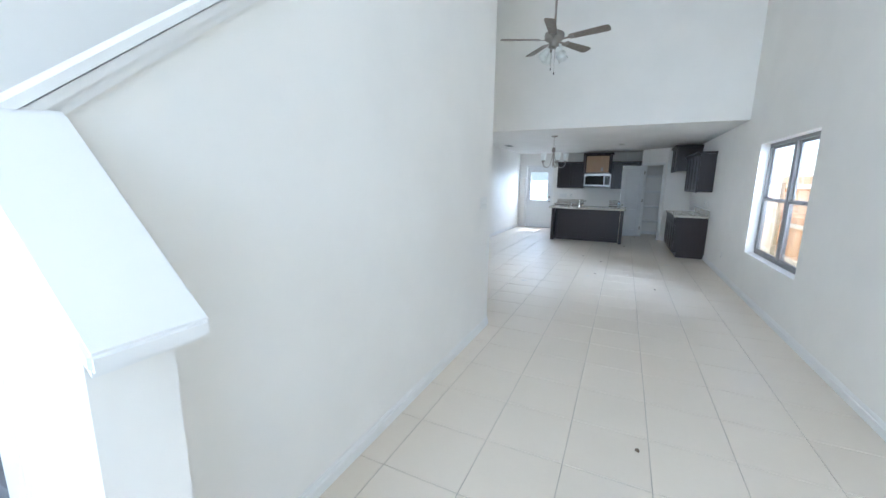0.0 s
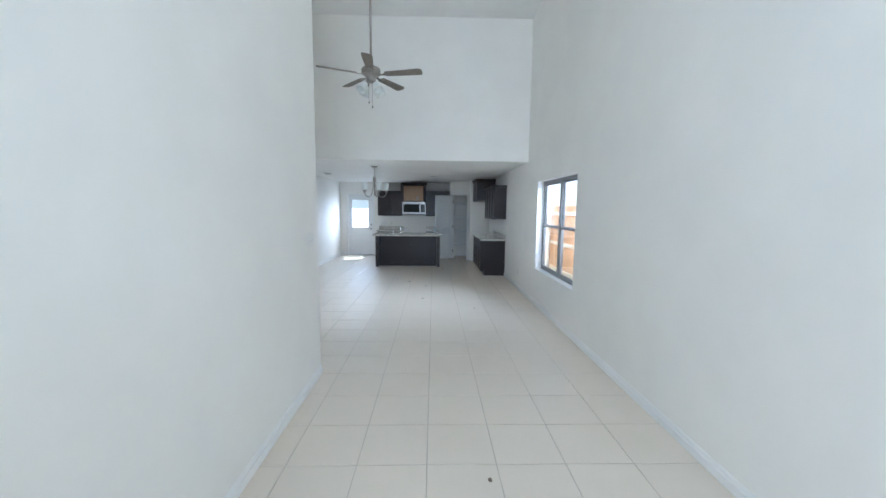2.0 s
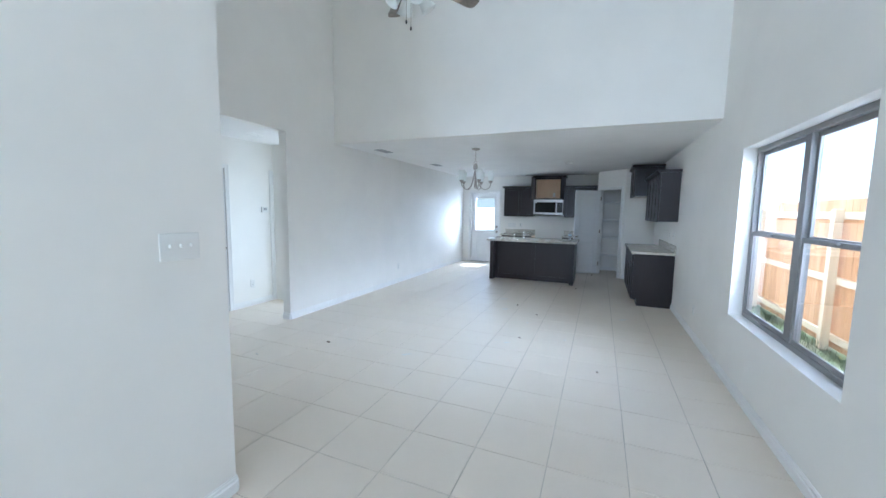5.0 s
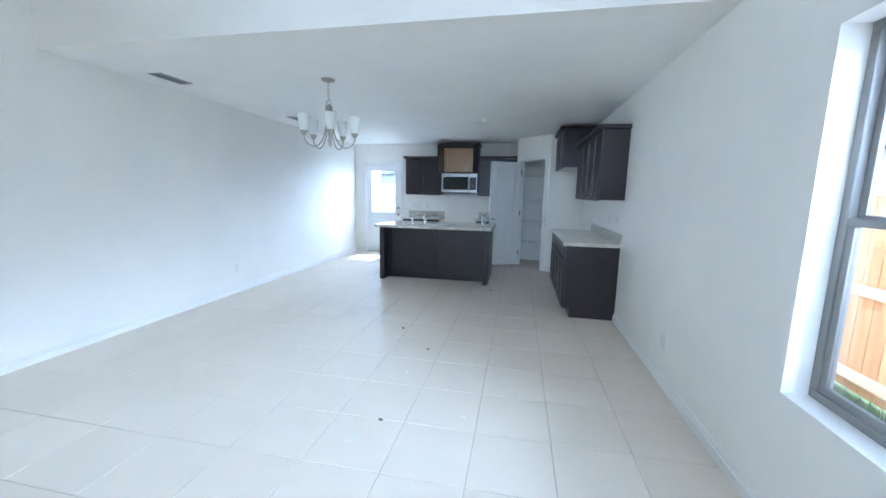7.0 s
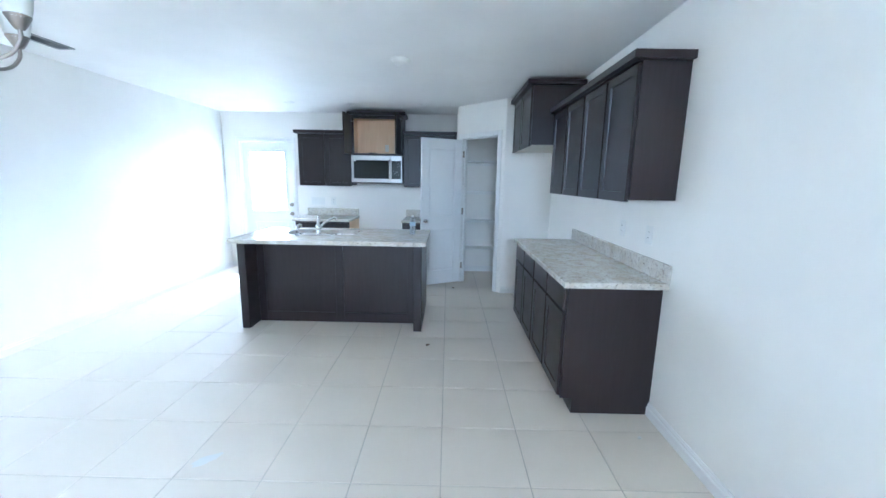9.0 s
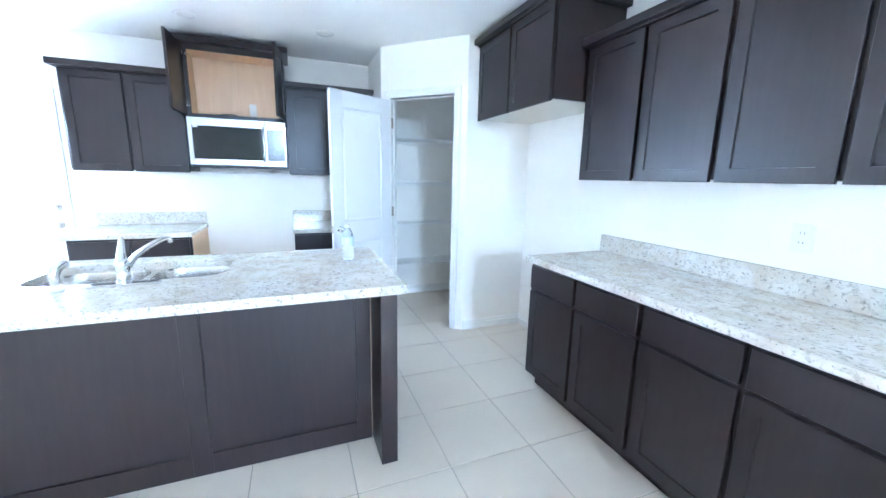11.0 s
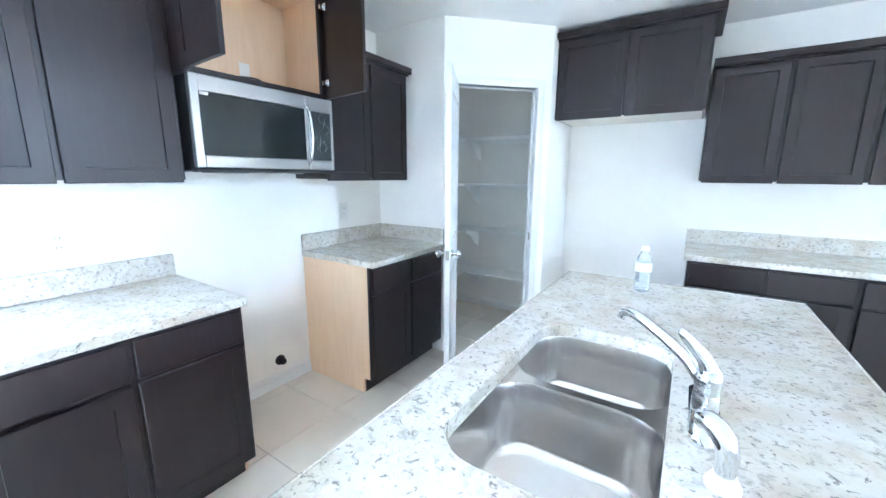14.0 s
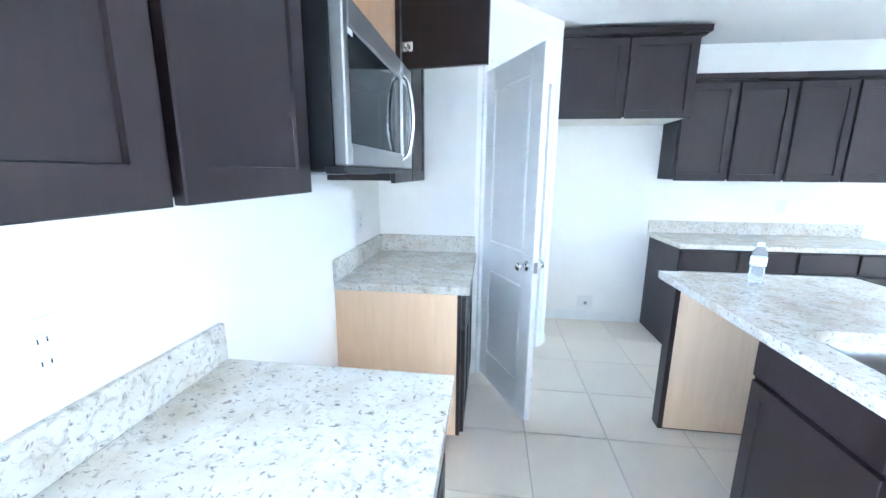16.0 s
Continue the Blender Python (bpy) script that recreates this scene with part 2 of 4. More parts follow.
def tube(bm, pts, rad, seg=10, caps=True):
    """A round bar along points; rad is one number or one for each point."""
    pts = [Vector(p) for p in pts]
    rads = rad if isinstance(rad, (list, tuple)) else [rad] * len(pts)
    side, rings = None, []
    for i, p in enumerate(pts):
        d = (pts[min(i + 1, len(pts) - 1)] - pts[max(i - 1, 0)]).normalized()
        if side is None:
            side = d.orthogonal().normalized()
        side = (side - d * side.dot(d)).normalized()
        up = d.cross(side)
        rings.append([bm.verts.new(p + (side * math.cos(2 * math.pi * k / seg) + up * math.sin(2 * math.pi * k / seg)) * rads[i]) for k in range(seg)])
    for a, b in zip(rings, rings[1:]):
        for k in range(seg):
            bm.faces.new((a[k], a[(k + 1) % seg], b[(k + 1) % seg], b[k])).smooth = True
    if caps:
        bm.faces.new(rings[0][::-1])
        bm.faces.new(rings[-1])
    return bm


def curve_pts(ctrl, n=10):
    """Points of a smooth curve through control points."""
    c = [Vector(p) for p in ctrl]
    c = [2 * c[0] - c[1]] + c + [2 * c[-1] - c[-2]]
    out = []
    for a, b, d, e in zip(c, c[1:], c[2:], c[3:]):
        for i in range(n):
            t = i / n
            out.append(0.5 * (2 * b + (d - a) * t + (2 * a - 5 * b + 4 * d - e) * t * t + (3 * b - a - 3 * d + e) * t ** 3))
    return out + [c[-2]]


def mesh_of(name, bm, material):
    bmesh.ops.recalc_face_normals(bm, faces=bm.faces)
    me = bpy.data.meshes.new(name)
    bm.to_mesh(me)
    bm.free()
    me.materials.append(material)
    return me


def part(name, bm, material, parent, label=""):
    """One mesh under a thing or a part, in the thing's own space."""
    ob = new(name, mesh_of(name, bm, material))
    ob.parent = parent
    return tagged(ob, label)


def thing(name, label, category, m=None, group=""):
    """The Empty of a thing, at the pose of its base."""
    ob = new(name)
    ob.empty_display_size = 0.05
    ob.matrix_world = m if m is not None else Matrix()
    return tagged(ob, label, category, group)


def structure(name, bm, material, label=""):
    return tagged(new(name, mesh_of(name, bm, material)), label, kind="structure")


def one(name, bm, material, label, category, m=None, group=""):
    """A thing of a single mesh."""
    ob = new(name, mesh_of(name, bm, material))
    if m is not None:
        ob.matrix_world = m
    return tagged(ob, label, category, group)


def prism(bm, poly, h0, h1, m=None):
    """A polygon in the plan, drawn up from h0 to h1."""
    a, b = [bm.verts.new((x, y, h0)) for x, y in poly], [bm.verts.new((x, y, h1)) for x, y in poly]
    bm.faces.new(a[::-1])
    bm.faces.new(b)
    for i in range(len(poly)):
        j = (i + 1) % len(poly)
        bm.faces.new((a[i], a[j], b[j], b[i]))
    if m is not None:
        bmesh.ops.transform(bm, matrix=m, verts=a + b)
    return bm


def round_rect(x0, x1, y0, y1, r, n=6):
    out = []
    for cx, cy, a0 in ((x1 - r, y1 - r, 0), (x0 + r, y1 - r, 90), (x0 + r, y0 + r, 180), (x1 - r, y0 + r, 270)):
        out += [(cx + r * math.cos(radians(a0 + 90 * i / n)), cy + r * math.sin(radians(a0 + 90 * i / n))) for i in range(n + 1)]
    return out


def slab_with_holes(bm, outer, holes, z0, z1):
    """A plate with openings that go right through."""
    for z in (z0, z1):
        edges = []
        for loop in [outer] + holes:
            vs = [bm.verts.new((x, y, z)) for x, y in loop]
            edges += [bm.edges.new((vs[i], vs[(i + 1) % len(vs)])) for i in range(len(vs))]
        bmesh.ops.triangle_fill(bm, use_beauty=True, use_dissolve=False, edges=edges)
    for loop in [outer] + holes:
        lo, hi = [bm.verts.new((x, y, z0)) for x, y in loop], [bm.verts.new((x, y, z1)) for x, y in loop]
        for i in range(len(loop)):
            j = (i + 1) % len(loop)
            bm.faces.new((lo[i], lo[j], hi[j], hi[i]))
    bmesh.ops.remove_doubles(bm, verts=bm.verts, dist=0.0001)
    return bm


# ---- the rooms ----
RX, BY, LX, CZ, HZ = 1.56, 12.57, -3.38, 2.50, 5.0      # east wall, north wall, west wall, low and high ceiling
HX, HY, SY = -1.29, 3.155, -5.0                          # stair wall and its end, south wall
FY = 6.63                                                # wall over the low ceiling
WY0, WY1, WZ0, WZ1 = 4.18, 5.925, 0.615, 2.085           # east window
DX0, DX1, DZ = -3.12, -2.28, 2.05                        # back door opening
YZ = Matrix(((0, 0, 1, 0), (1, 0, 0, 0), (0, 1, 0, 0), (0, 0, 0, 1)))   # plan (a, b, h) to x = h, y = a, z = b
XZ = Matrix(((1, 0, 0, 0), (0, 0, 1, 0), (0, 1, 0, 0), (0, 0, 0, 1)))   # plan (a, b, h) to x = a, z = b, y = h

bm = bmesh.new()
bx(bm, -4.62, RX, SY, BY, -0.14, -0.004)
structure("floor", bm, GROUT, "cream ceramic tile floor with grey grout, dusty")

bm = bmesh.new()
# the opening from y -3.4 to -2.0 is unseen, added for the entry lamp
for y0, y1, z0, z1 in ((SY - 0.15, -3.4, -0.14, HZ), (-2.0, WY0, -0.14, HZ), (-3.4, -2.0, -0.14, 0.65), (-3.4, -2.0, 2.15, HZ), (WY1, BY + 0.15, -0.14, HZ), (WY0, WY1, -0.14, WZ0), (WY0, WY1, WZ1, HZ)):
    bx(bm, RX, RX + 0.16, y0, y1, z0, z1)
structure("wall_east", bm, WALL, "white painted plaster wall with a window")
bm = bmesh.new()
for x0, x1, z0, z1 in ((-3.6, DX0 - 0.0125, -0.14, 2.9), (DX1 + 0.0125, RX, -0.14, 2.9), (DX0 - 0.0125, DX1 + 0.0125, DZ + 0.0125, 2.9)):
    bx(bm, x0, x1, BY, BY + 0.15, z0, z1)
structure("wall_north", bm, WALL, "white painted kitchen wall with a back door")
bm = bmesh.new()
bx(bm, LX - 0.12, LX, 5.66, BY, 0, 2.9)
bx(bm, LX - 0.12, LX, 3.03, 5.66, CZ, HZ)
bx(bm, LX - 0.12, LX, 5.66, FY + 0.12, 2.9, HZ)
structure("wall_west", bm, WALL, "white painted wall with an opening to a hallway")
bm = bmesh.new()
bx(bm, -4.59, -4.47, 1.2, 4.7975, 0, 2.62)
bx(bm, LX - 0.12, LX, 1.2, 3.03, 0, 2.62)
bx(bm, -4.59, -4.47, 5.6125, 6.57, 0, 2.62)
bx(bm, -4.59, -4.47, 4.7975, 5.6125, 2.0625, 2.62)
# end wall, with an unseen doorway added for the hallway lamp
bx(bm, -4.59, -4.02, 6.45, 6.57, 0, 2.62)
bx(bm, -3.62, LX - 0.12, 6.45, 6.57, 0, 2.62)
bx(bm, -4.02, -3.62, 6.45, 6.57, 2.05, 2.62)
structure("wall_hallway", bm, WALL, "white painted hallway wall")
bm = bmesh.new()
bx(bm, -4.59, LX, 1.08, 1.2, 0, 2.62)
structure("wall_hallway_end", bm, WALL, "white painted hallway end wall")
bm = bmesh.new()
bx(bm, LX - 0.12, HX - 0.12, 3.03, HY, 0, HZ)
structure("wall_behind_stairs", bm, WALL, "white painted wall behind the stairs")
bm = bmesh.new()
prism(bm, [(-0.33, 0), (HY, 0), (HY, 4.43), (-0.15, 1.72), (-0.33, 1.66)], HX - 0.12, HX, YZ)
structure("wall_stairs", bm, WALL, "white painted wall beside the stairs, its top sloping")
bm = bmesh.new()
bx(bm, -2.40, -2.28, SY, 3.03, 0, HZ)
structure("wall_stairwell", bm, WALL, "white painted stairwell wall")
bm = bmesh.new()
# the opening from z 2.4 to 4.6 is unseen, added for the fill lamp
for x0, x1, z0, z1 in ((-2.4, -1.3, 0, HZ), (0.7, RX, 0, HZ), (-1.3, 0.7, 0, 2.4), (-1.3, 0.7, 4.6, HZ)):
    bx(bm, x0, x1, SY - 0.15, SY, z0, z1)
structure("wall_south", bm, WALL, "white painted entry wall with an added high opening for light")
bm = bmesh.new()
bx(bm, -4.59, RX + 0.16, FY, FY + 0.12, CZ, HZ)
structure("wall_over_kitchen", bm, WALL, "white upper wall above the low kitchen ceiling")
bm = bmesh.new()
bx(bm, LX - 0.12, RX, FY + 0.12, BY, CZ, CZ + 0.1)
structure("ceiling", bm, CEIL, "white textured kitchen ceiling")
bm = bmesh.new()
bx(bm, -4.7, RX + 0.16, SY - 0.15, FY + 0.12, HZ, HZ + 0.1)
structure("ceiling_high", bm, CEIL, "white high living room ceiling")
bm = bmesh.new()
# past the end wall it is an added overhang that keeps the sun out
bx(bm, -4.47, LX - 0.12, 1.2, 8.8, CZ, CZ + 0.1)
structure("ceiling_hallway_sun_block", bm, CEIL, "white hallway ceiling, run on outside as an added sun block")

# corner pantry: an angled front with a doorway, and its two short returns
PM = pose(0.426, 11.854, 0, 0, 0, -45)
bm = bmesh.new()
bx(bm, -0.10, -0.012, 0, 0.1, 0, CZ, m=PM)
bx(bm, 0.632, 0.735, 0, 0.1, 0, CZ, m=PM)
bx(bm, -0.012, 0.632, 0, 0.1, 2.06, CZ, m=PM)
bx(bm, 0.355, 0.455, 11.925, BY, 0, CZ)
bx(bm, 0.946, RX, 11.334, 11.434, 0, CZ)
structure("wall_pantry", bm, WALL, "white painted angled corner pantry wall")


def baseboard(pts, name="baseboard"):
    """Moulded skirting along straight runs (start, end, way into the room)."""
    for (xa, ya), (xb, yb), (nx, ny) in pts:
        d = Vector((xb - xa, yb - ya, 0))
        n, L = Vector((nx, ny, 0)).normalized(), d.length
        d.normalize()
        b = bmesh.new()
        prof = [(0, 0), (0.017, 0), (0.017, 0.056), (0.010, 0.062), (0.010, 0.076), (0.006, 0.080), (0.006, 0.088), (0, 0.088)]
        ra = [b.verts.new(Vector((xa, ya, 0)) + n * p + Vector((0, 0, z))) for p, z in prof]
        rb = [b.verts.new(Vector((xa, ya, 0)) + d * L + n * p + Vector((0, 0, z))) for p, z in prof]
        for i in range(len(prof) - 1):
            b.faces.new((ra[i], ra[i + 1], rb[i + 1], rb[i]))
        b.faces.new(ra)
        b.faces.new(rb)
        structure(name, b, TRIM, "white moulded baseboard")


baseboard([((RX, SY), (RX, 8.655), (-1, 0)), ((LX, 5.66), (LX, BY), (1, 0)), ((HX, -0.17), (HX, HY), (1, 0)),
           ((LX - 0.12, 5.66), (LX, 5.66), (0, -1)), ((-4.47, 5.66), (-4.47, 6.37), (1, 0)), ((-4.47, 3.15), (-4.47, 4.75), (1, 0)),
           ((-1.213, BY), (-0.442, BY), (0, -1)), ((RX, 10.34), (RX, 11.33), (-1, 0)), ((0.96, 11.334), (RX, 11.334), (0, -1)),
           ((HX, HY), (LX - 0.12, HY), (0, 1)), ((LX, BY), (-3.22, BY), (0, -1))])
baseboard([((RX, 11.434), (RX, BY), (-1, 0)), ((0.47, BY), (RX - 0.016, BY), (0, -1))])


# ---- stairs ----
st = thing("staircase", "closed staircase with grey carpeted steps and white walls", "staircase")
for k in range(2):
    b = bmesh.new()
    bx(b, -0.84 - 0.235 * k, -0.84 - 0.235 * (k + 1) - 0.03, -1.35, -0.335, 0, 0.185 * (k + 1), 0.015, 2)
    part("step", b, CARPET, st, "grey carpeted step")
b = bmesh.new()
bx(b, -2.27, -1.34, -1.35, -0.335, 0, 0.555, 0.015, 2)
part("landing", b, CARPET, st, "grey carpeted landing")
for k in range(11):
    b = bmesh.new()
    bx(b, -2.27, HX - 0.125, -0.33 + 0.225 * k, -0.33 + 0.225 * (k + 1) + 0.03, 0.3, 0.74 + 0.185 * k, 0.012, 2)
    part("step", b, CARPET, st, "grey carpeted step")
b = bmesh.new()
prism(b, [(-0.885, 0), (-0.885, 1.275), (HX, 1.635), (HX, 0)], -0.325, -0.175, XZ)
part("knee_wall", b, WALL, st, "white knee wall with a sloping top")
b = bmesh.new()
prism(b, [(-0.79, 1.225), (-0.79, 1.262), (HX + 0.02, 1.702), (HX + 0.02, 1.665)], -0.35, -0.15, XZ)
bmesh.ops.bevel(b, geom=b.edges[:], offset=0.006, segments=2, affect="EDGES")
part("cap", b, TRIM, st, "white painted sloping cap board")
b = bmesh.new()
prism(b, [(-0.815, 1.215), (-0.815, 1.246), (HX, 1.66), (HX, 1.625)], -0.34, -0.16, XZ)
part("cap_moulding", b, TRIM, st)
dy, dz = 3.30, 2.706
b = bmesh.new()
prism(b, [(-0.36, 1.588), (-0.36, 1.616), (-0.17 + dy, 1.772 + dz), (-0.17 + dy, 1.744 + dz)], HX - 0.15, HX + 0.034, YZ)
part("wall_cap", b, TRIM, st, "white painted cap along the sloping wall top")
for off, w, th in ((0.028, 0.035, 0.012), (0.0, 0.028, 0.026)):
    b = bmesh.new()
    prism(b, [(-0.30, 1.632 - off - w), (-0.30, 1.632 - off), (-0.17 + dy, 1.743 - off + dz), (-0.17 + dy, 1.743 - off - w + dz)], HX, HX + th, YZ)
    part("cap_moulding", b, TRIM, st)


# ---- east window ----
win = thing("window_1", "grey aluminium twin sash window in a white reveal", "window", pose(RX + 0.10, WY0, WZ0))
tagged(win, kind="structure")
WW, WH = WY1 - WY0, WZ1 - WZ0
b = bmesh.new()
for y0, y1, z0, z1 in ((0, WW, 0, 0.04), (0, WW, WH - 0.04, WH), (0, 0.04, 0.04, WH - 0.04), (WW - 0.04, WW, 0.04, WH - 0.04), (WW / 2 - 0.04, WW / 2 + 0.04, 0.04, WH - 0.04)):
    bx(b, 0, 0.06, y0, y1, z0, z1, 0.003)
part("window_frame", b, BRONZE, win, "grey aluminium frame with a wide mullion")
for h0, h1 in ((0.04, WW / 2 - 0.04), (WW / 2 + 0.04, WW - 0.04)):
    for lo, z0, z1 in ((True, 0.04, 0.755), (False, 0.735, WH - 0.04)):
        b = bmesh.new()
        x0, x1 = (0.006, 0.028) if lo else (0.032, 0.054)
        t = 0.032
        for y0, y1, za, zb in ((h0, h1, z0, z0 + t), (h0, h1, z1 - t, z1), (h0, h0 + t, z0 + t, z1 - t), (h1 - t, h1, z0 + t, z1 - t)):
            bx(b, x0, x1, y0, y1, za, zb, 0.002)
        s = part("lower_sash" if lo else "upper_sash", b, BRONZE, win)
        b = bmesh.new()
        bx(b, x0 + 0.009, x0 + 0.013, h0 + t, h1 - t, z0 + t, z1 - t)
        g = part("pane", b, GLASS, s, "clear window pane")
        g.visible_shadow = False
        if lo:
            b = bmesh.new()
            bx(b, -0.012, 0.006, (h0 + h1) / 2 - 0.04, (h0 + h1) / 2 + 0.04, z1 - 0.018, z1 - 0.004, 0.003)
            part("sash_latch", b, BRONZE, s)


# ---- doors ----
def casing(name, w, h, m, label, side=-1):
    """Moulded trim round a doorway w wide and h high; side -1 lies toward -y."""
    th = thing(name, label, "door frame", m)
    tagged(th, kind="structure")
    for x0, x1, z0, z1 in ((-0.062, 0.0, 0, h + 0.062), (w, w + 0.062, 0, h + 0.062), (0, w, h, h + 0.062)):
        b = bmesh.new()
        bx(b, x0, x1, side * 0.012, 0, z0, z1, 0.003)
        if z0 == 0:
            xo = x0 if x0 < 0 else x1
            bx(b, min(xo, xo + (0.02 if x0 < 0 else -0.02)), max(xo, xo + (0.02 if x0 < 0 else -0.02)), side * 0.019, side * 0.0121, z0, z1, 0.003)
            xm = x0 + 0.026 if x0 < 0 else x0 + 0.026
            bx(b, xm, xm + 0.01, side * 0.016, side * 0.0121, z0, z1 - 0.03, 0.002)
        else:
            bx(b, x0, x1, side * 0.019, side * 0.0121, z1 - 0.02, z1, 0.003)
        part("casing", b, TRIM, th)
    b = bmesh.new()
    bx(b, -0.012, 0.0, 0.0005, 0.0995, 0, h)
    bx(b, w, w + 0.012, 0.0005, 0.0995, 0, h)
    bx(b, 0, w, 0.0005, 0.0995, h - 0.0, h + 0.012)
    bx(b, 0, 0.012, 0.045, 0.06, 0, h - 0.012)
    bx(b, w - 0.012, w, 0.045, 0.06, 0, h - 0.012)
    bx(b, 0, w, 0.045, 0.06, h - 0.012, h)
    part("jamb", b, TRIM, th)
    return th


def panel_door(th, w, h, t):
    """A leaf with two moulded panels on both faces, from x 0 to w and y 0 to t."""
    b = bmesh.new()
    bx(b, 0.002, w - 0.002, 0.012, t - 0.012, 0.002, h - 0.002)
    s = 0.105
    for x0, x1, z0, z1 in ((0, s, 0, h), (w - s, w, 0, h), (s, w - s, 0, 0.20), (s, w - s, 0.80, 0.98), (s, w - s, h - 0.13, h)):
        bx(b, x0, x1, 0, t, z0, z1, 0.003)
    leaf = part("leaf", b, DOORP, th)
    for z0, z1 in ((0.20, 0.80), (0.98, h - 0.13)):
        b = bmesh.new()
        bx(b, s + 0.017, w - s - 0.017, 0.002, t - 0.002, z0 + 0.017, z1 - 0.017, 0.008, 2)
        part("panel", b, DOORP, leaf)
    return leaf


def knob(th, x, z, t, material=CHROME, both=True):
    for side in ((-1, 1) if both else (-1,)):
        m = Matrix.Translation((x, 0 if side < 0 else t, z)) @ pose(0, 0, 0, 90 if side < 0 else -90)
        b = bmesh.new()
        lathe(b, [(0, 0), (0.031, 0), (0.031, 0.004), (0.026, 0.009), (0.011, 0.011), (0.010, 0.030), (0.018, 0.034), (0.026, 0.043), (0.0275, 0.052), (0.023, 0.061), (0.012, 0.066), (0, 0.067)], 20, m)
        part("knob", b, material, th, "round polished knob")


pf = casing("door_frame_1", 0.62, 2.06, PM, "white moulded pantry door frame, wide open")
for z in (0.25, 1.05, 1.85):
    b = bmesh.new()
    bx(b, -0.001, 0.003, 0.004, 0.04, z - 0.045, z + 0.045, 0.001)
    part("hinge", b, NICKEL, pf, "satin metal hinge")
b = bmesh.new()
bx(b, 0.6165, 0.62, 0.012, 0.036, 0.90, 0.96, 0.001)
part("strike_plate", b, NICKEL, pf)
pd = thing("pantry_door", "white two-panel pantry door standing open", "door", pose(0.415, 11.836, 0.012, 0, 0, 207) @ Matrix.Translation((0, -0.035, 0)))
panel_door(pd, 0.612, 2.03, 0.035)
knob(pd, 0.552, 0.915, 0.035)
b = bmesh.new()
bx(b, 0.612, 0.6135, 0.006, 0.029, 0.885, 0.945)
part("latch_plate", b, NICKEL, pd)

HM = pose(-4.47, 4.81, 0, 0, 0, 90)
hf = casing("door_frame_2", 0.79, 2.05, HM, "white moulded hallway door frame")
hd = thing("door_2", "closed white two-panel hallway door", "door", pose(-4.479, 4.812, 0.012, 0, 0, 90))
panel_door(hd, 0.786, 2.034, 0.035)
knob(hd, 0.72, 0.92, 0.035, NICKEL, False)
for z in (0.25, 1.05, 1.85):
    b = bmesh.new()
    bx(b, -0.008, 0.014, -0.006, 0.0, z - 0.045, z + 0.045, 0.001)
    part("hinge", b, NICKEL, hd)
b = bmesh.new()
bx(b, -4.47, -4.454, 6.37, 6.449, 0, 2.1, 0.003)
structure("trim", b, TRIM, "white door trim at the end of the hallway")

bf = casing("door_frame_3", DX1 - DX0, DZ, pose(DX0, BY, 0), "white moulded back door frame")
bd = thing("back_door", "closed white back door with a large glass pane", "door", pose(DX0 + 0.003, BY + 0.0605, 0.015))
BW = DX1 - DX0 - 0.006
b = bmesh.new()
GX0, GX1, GZ0, GZ1 = 0.115, BW - 0.135, 0.925, 1.885
for x0, x1, z0, z1 in ((0, GX0, 0, 2.02), (GX1, BW, 0, 2.02), (GX0, GX1, 0, GZ0), (GX0, GX1, GZ1, 2.02)):
    bx(b, x0, x1, 0, 0.044, z0, z1)
leaf = part("leaf", b, DOORP, bd)
b = bmesh.new()
for x0, x1, z0, z1 in ((GX0 - 0.03, GX0 + 0.012, GZ0 - 0.03, GZ1 + 0.03), (GX1 - 0.012, GX1 + 0.03, GZ0 - 0.03, GZ1 + 0.03), (GX0 + 0.012, GX1 - 0.012, GZ0 - 0.03, GZ0 + 0.012), (GX0 + 0.012, GX1 - 0.012, GZ1 - 0.012, GZ1 + 0.03)):
    bx(b, x0, x1, -0.011, 0, z0, z1, 0.004)
part("glazing_bead", b, DOORP, bd)
b = bmesh.new()
bx(b, GX0, GX1, 0.018, 0.024, GZ0, GZ1)
g = part("pane", b, GLASS, bd, "clear door glass")
g.visible_shadow = False
b = bmesh.new()
for x0, x1, z0, z1 in ((0.14, BW - 0.14, 0.16, 0.19), (0.14, BW - 0.14, 0.72, 0.75), (0.14, 0.17, 0.19, 0.72), (BW - 0.17, BW - 0.14, 0.19, 0.72)):
    bx(b, x0, x1, -0.006, 0, z0, z1, 0.003)
part("panel_moulding", b, DOORP, bd)
for z in (1.035, 0.885):
    m = Matrix.Translation((BW - 0.06, 0, z)) @ pose(0, 0, 0, 90)
    b = bmesh.new()
    lathe(b, [(0, 0), (0.032, 0), (0.032, 0.006), (0.022, 0.012), (0.012, 0.02), (0.02, 0.036), (0.026, 0.046), (0.02, 0.058), (0, 0.06)], 18, m)
    part("deadbolt" if z > 1 else "knob", b, NICKEL, bd, "satin nickel lock" if z > 1 else "satin nickel knob")
b = bmesh.new()
bx(b, DX0, DX1, BY - 0.01, BY + 0.15, 0.001, 0.014, 0.003)
structure("threshold", b, GRILLE, "metal door threshold")


# ---- kitchen cabinets ----
MELAMINE = painted("melamine", (0.70, 0.67, 0.60), 0.5)


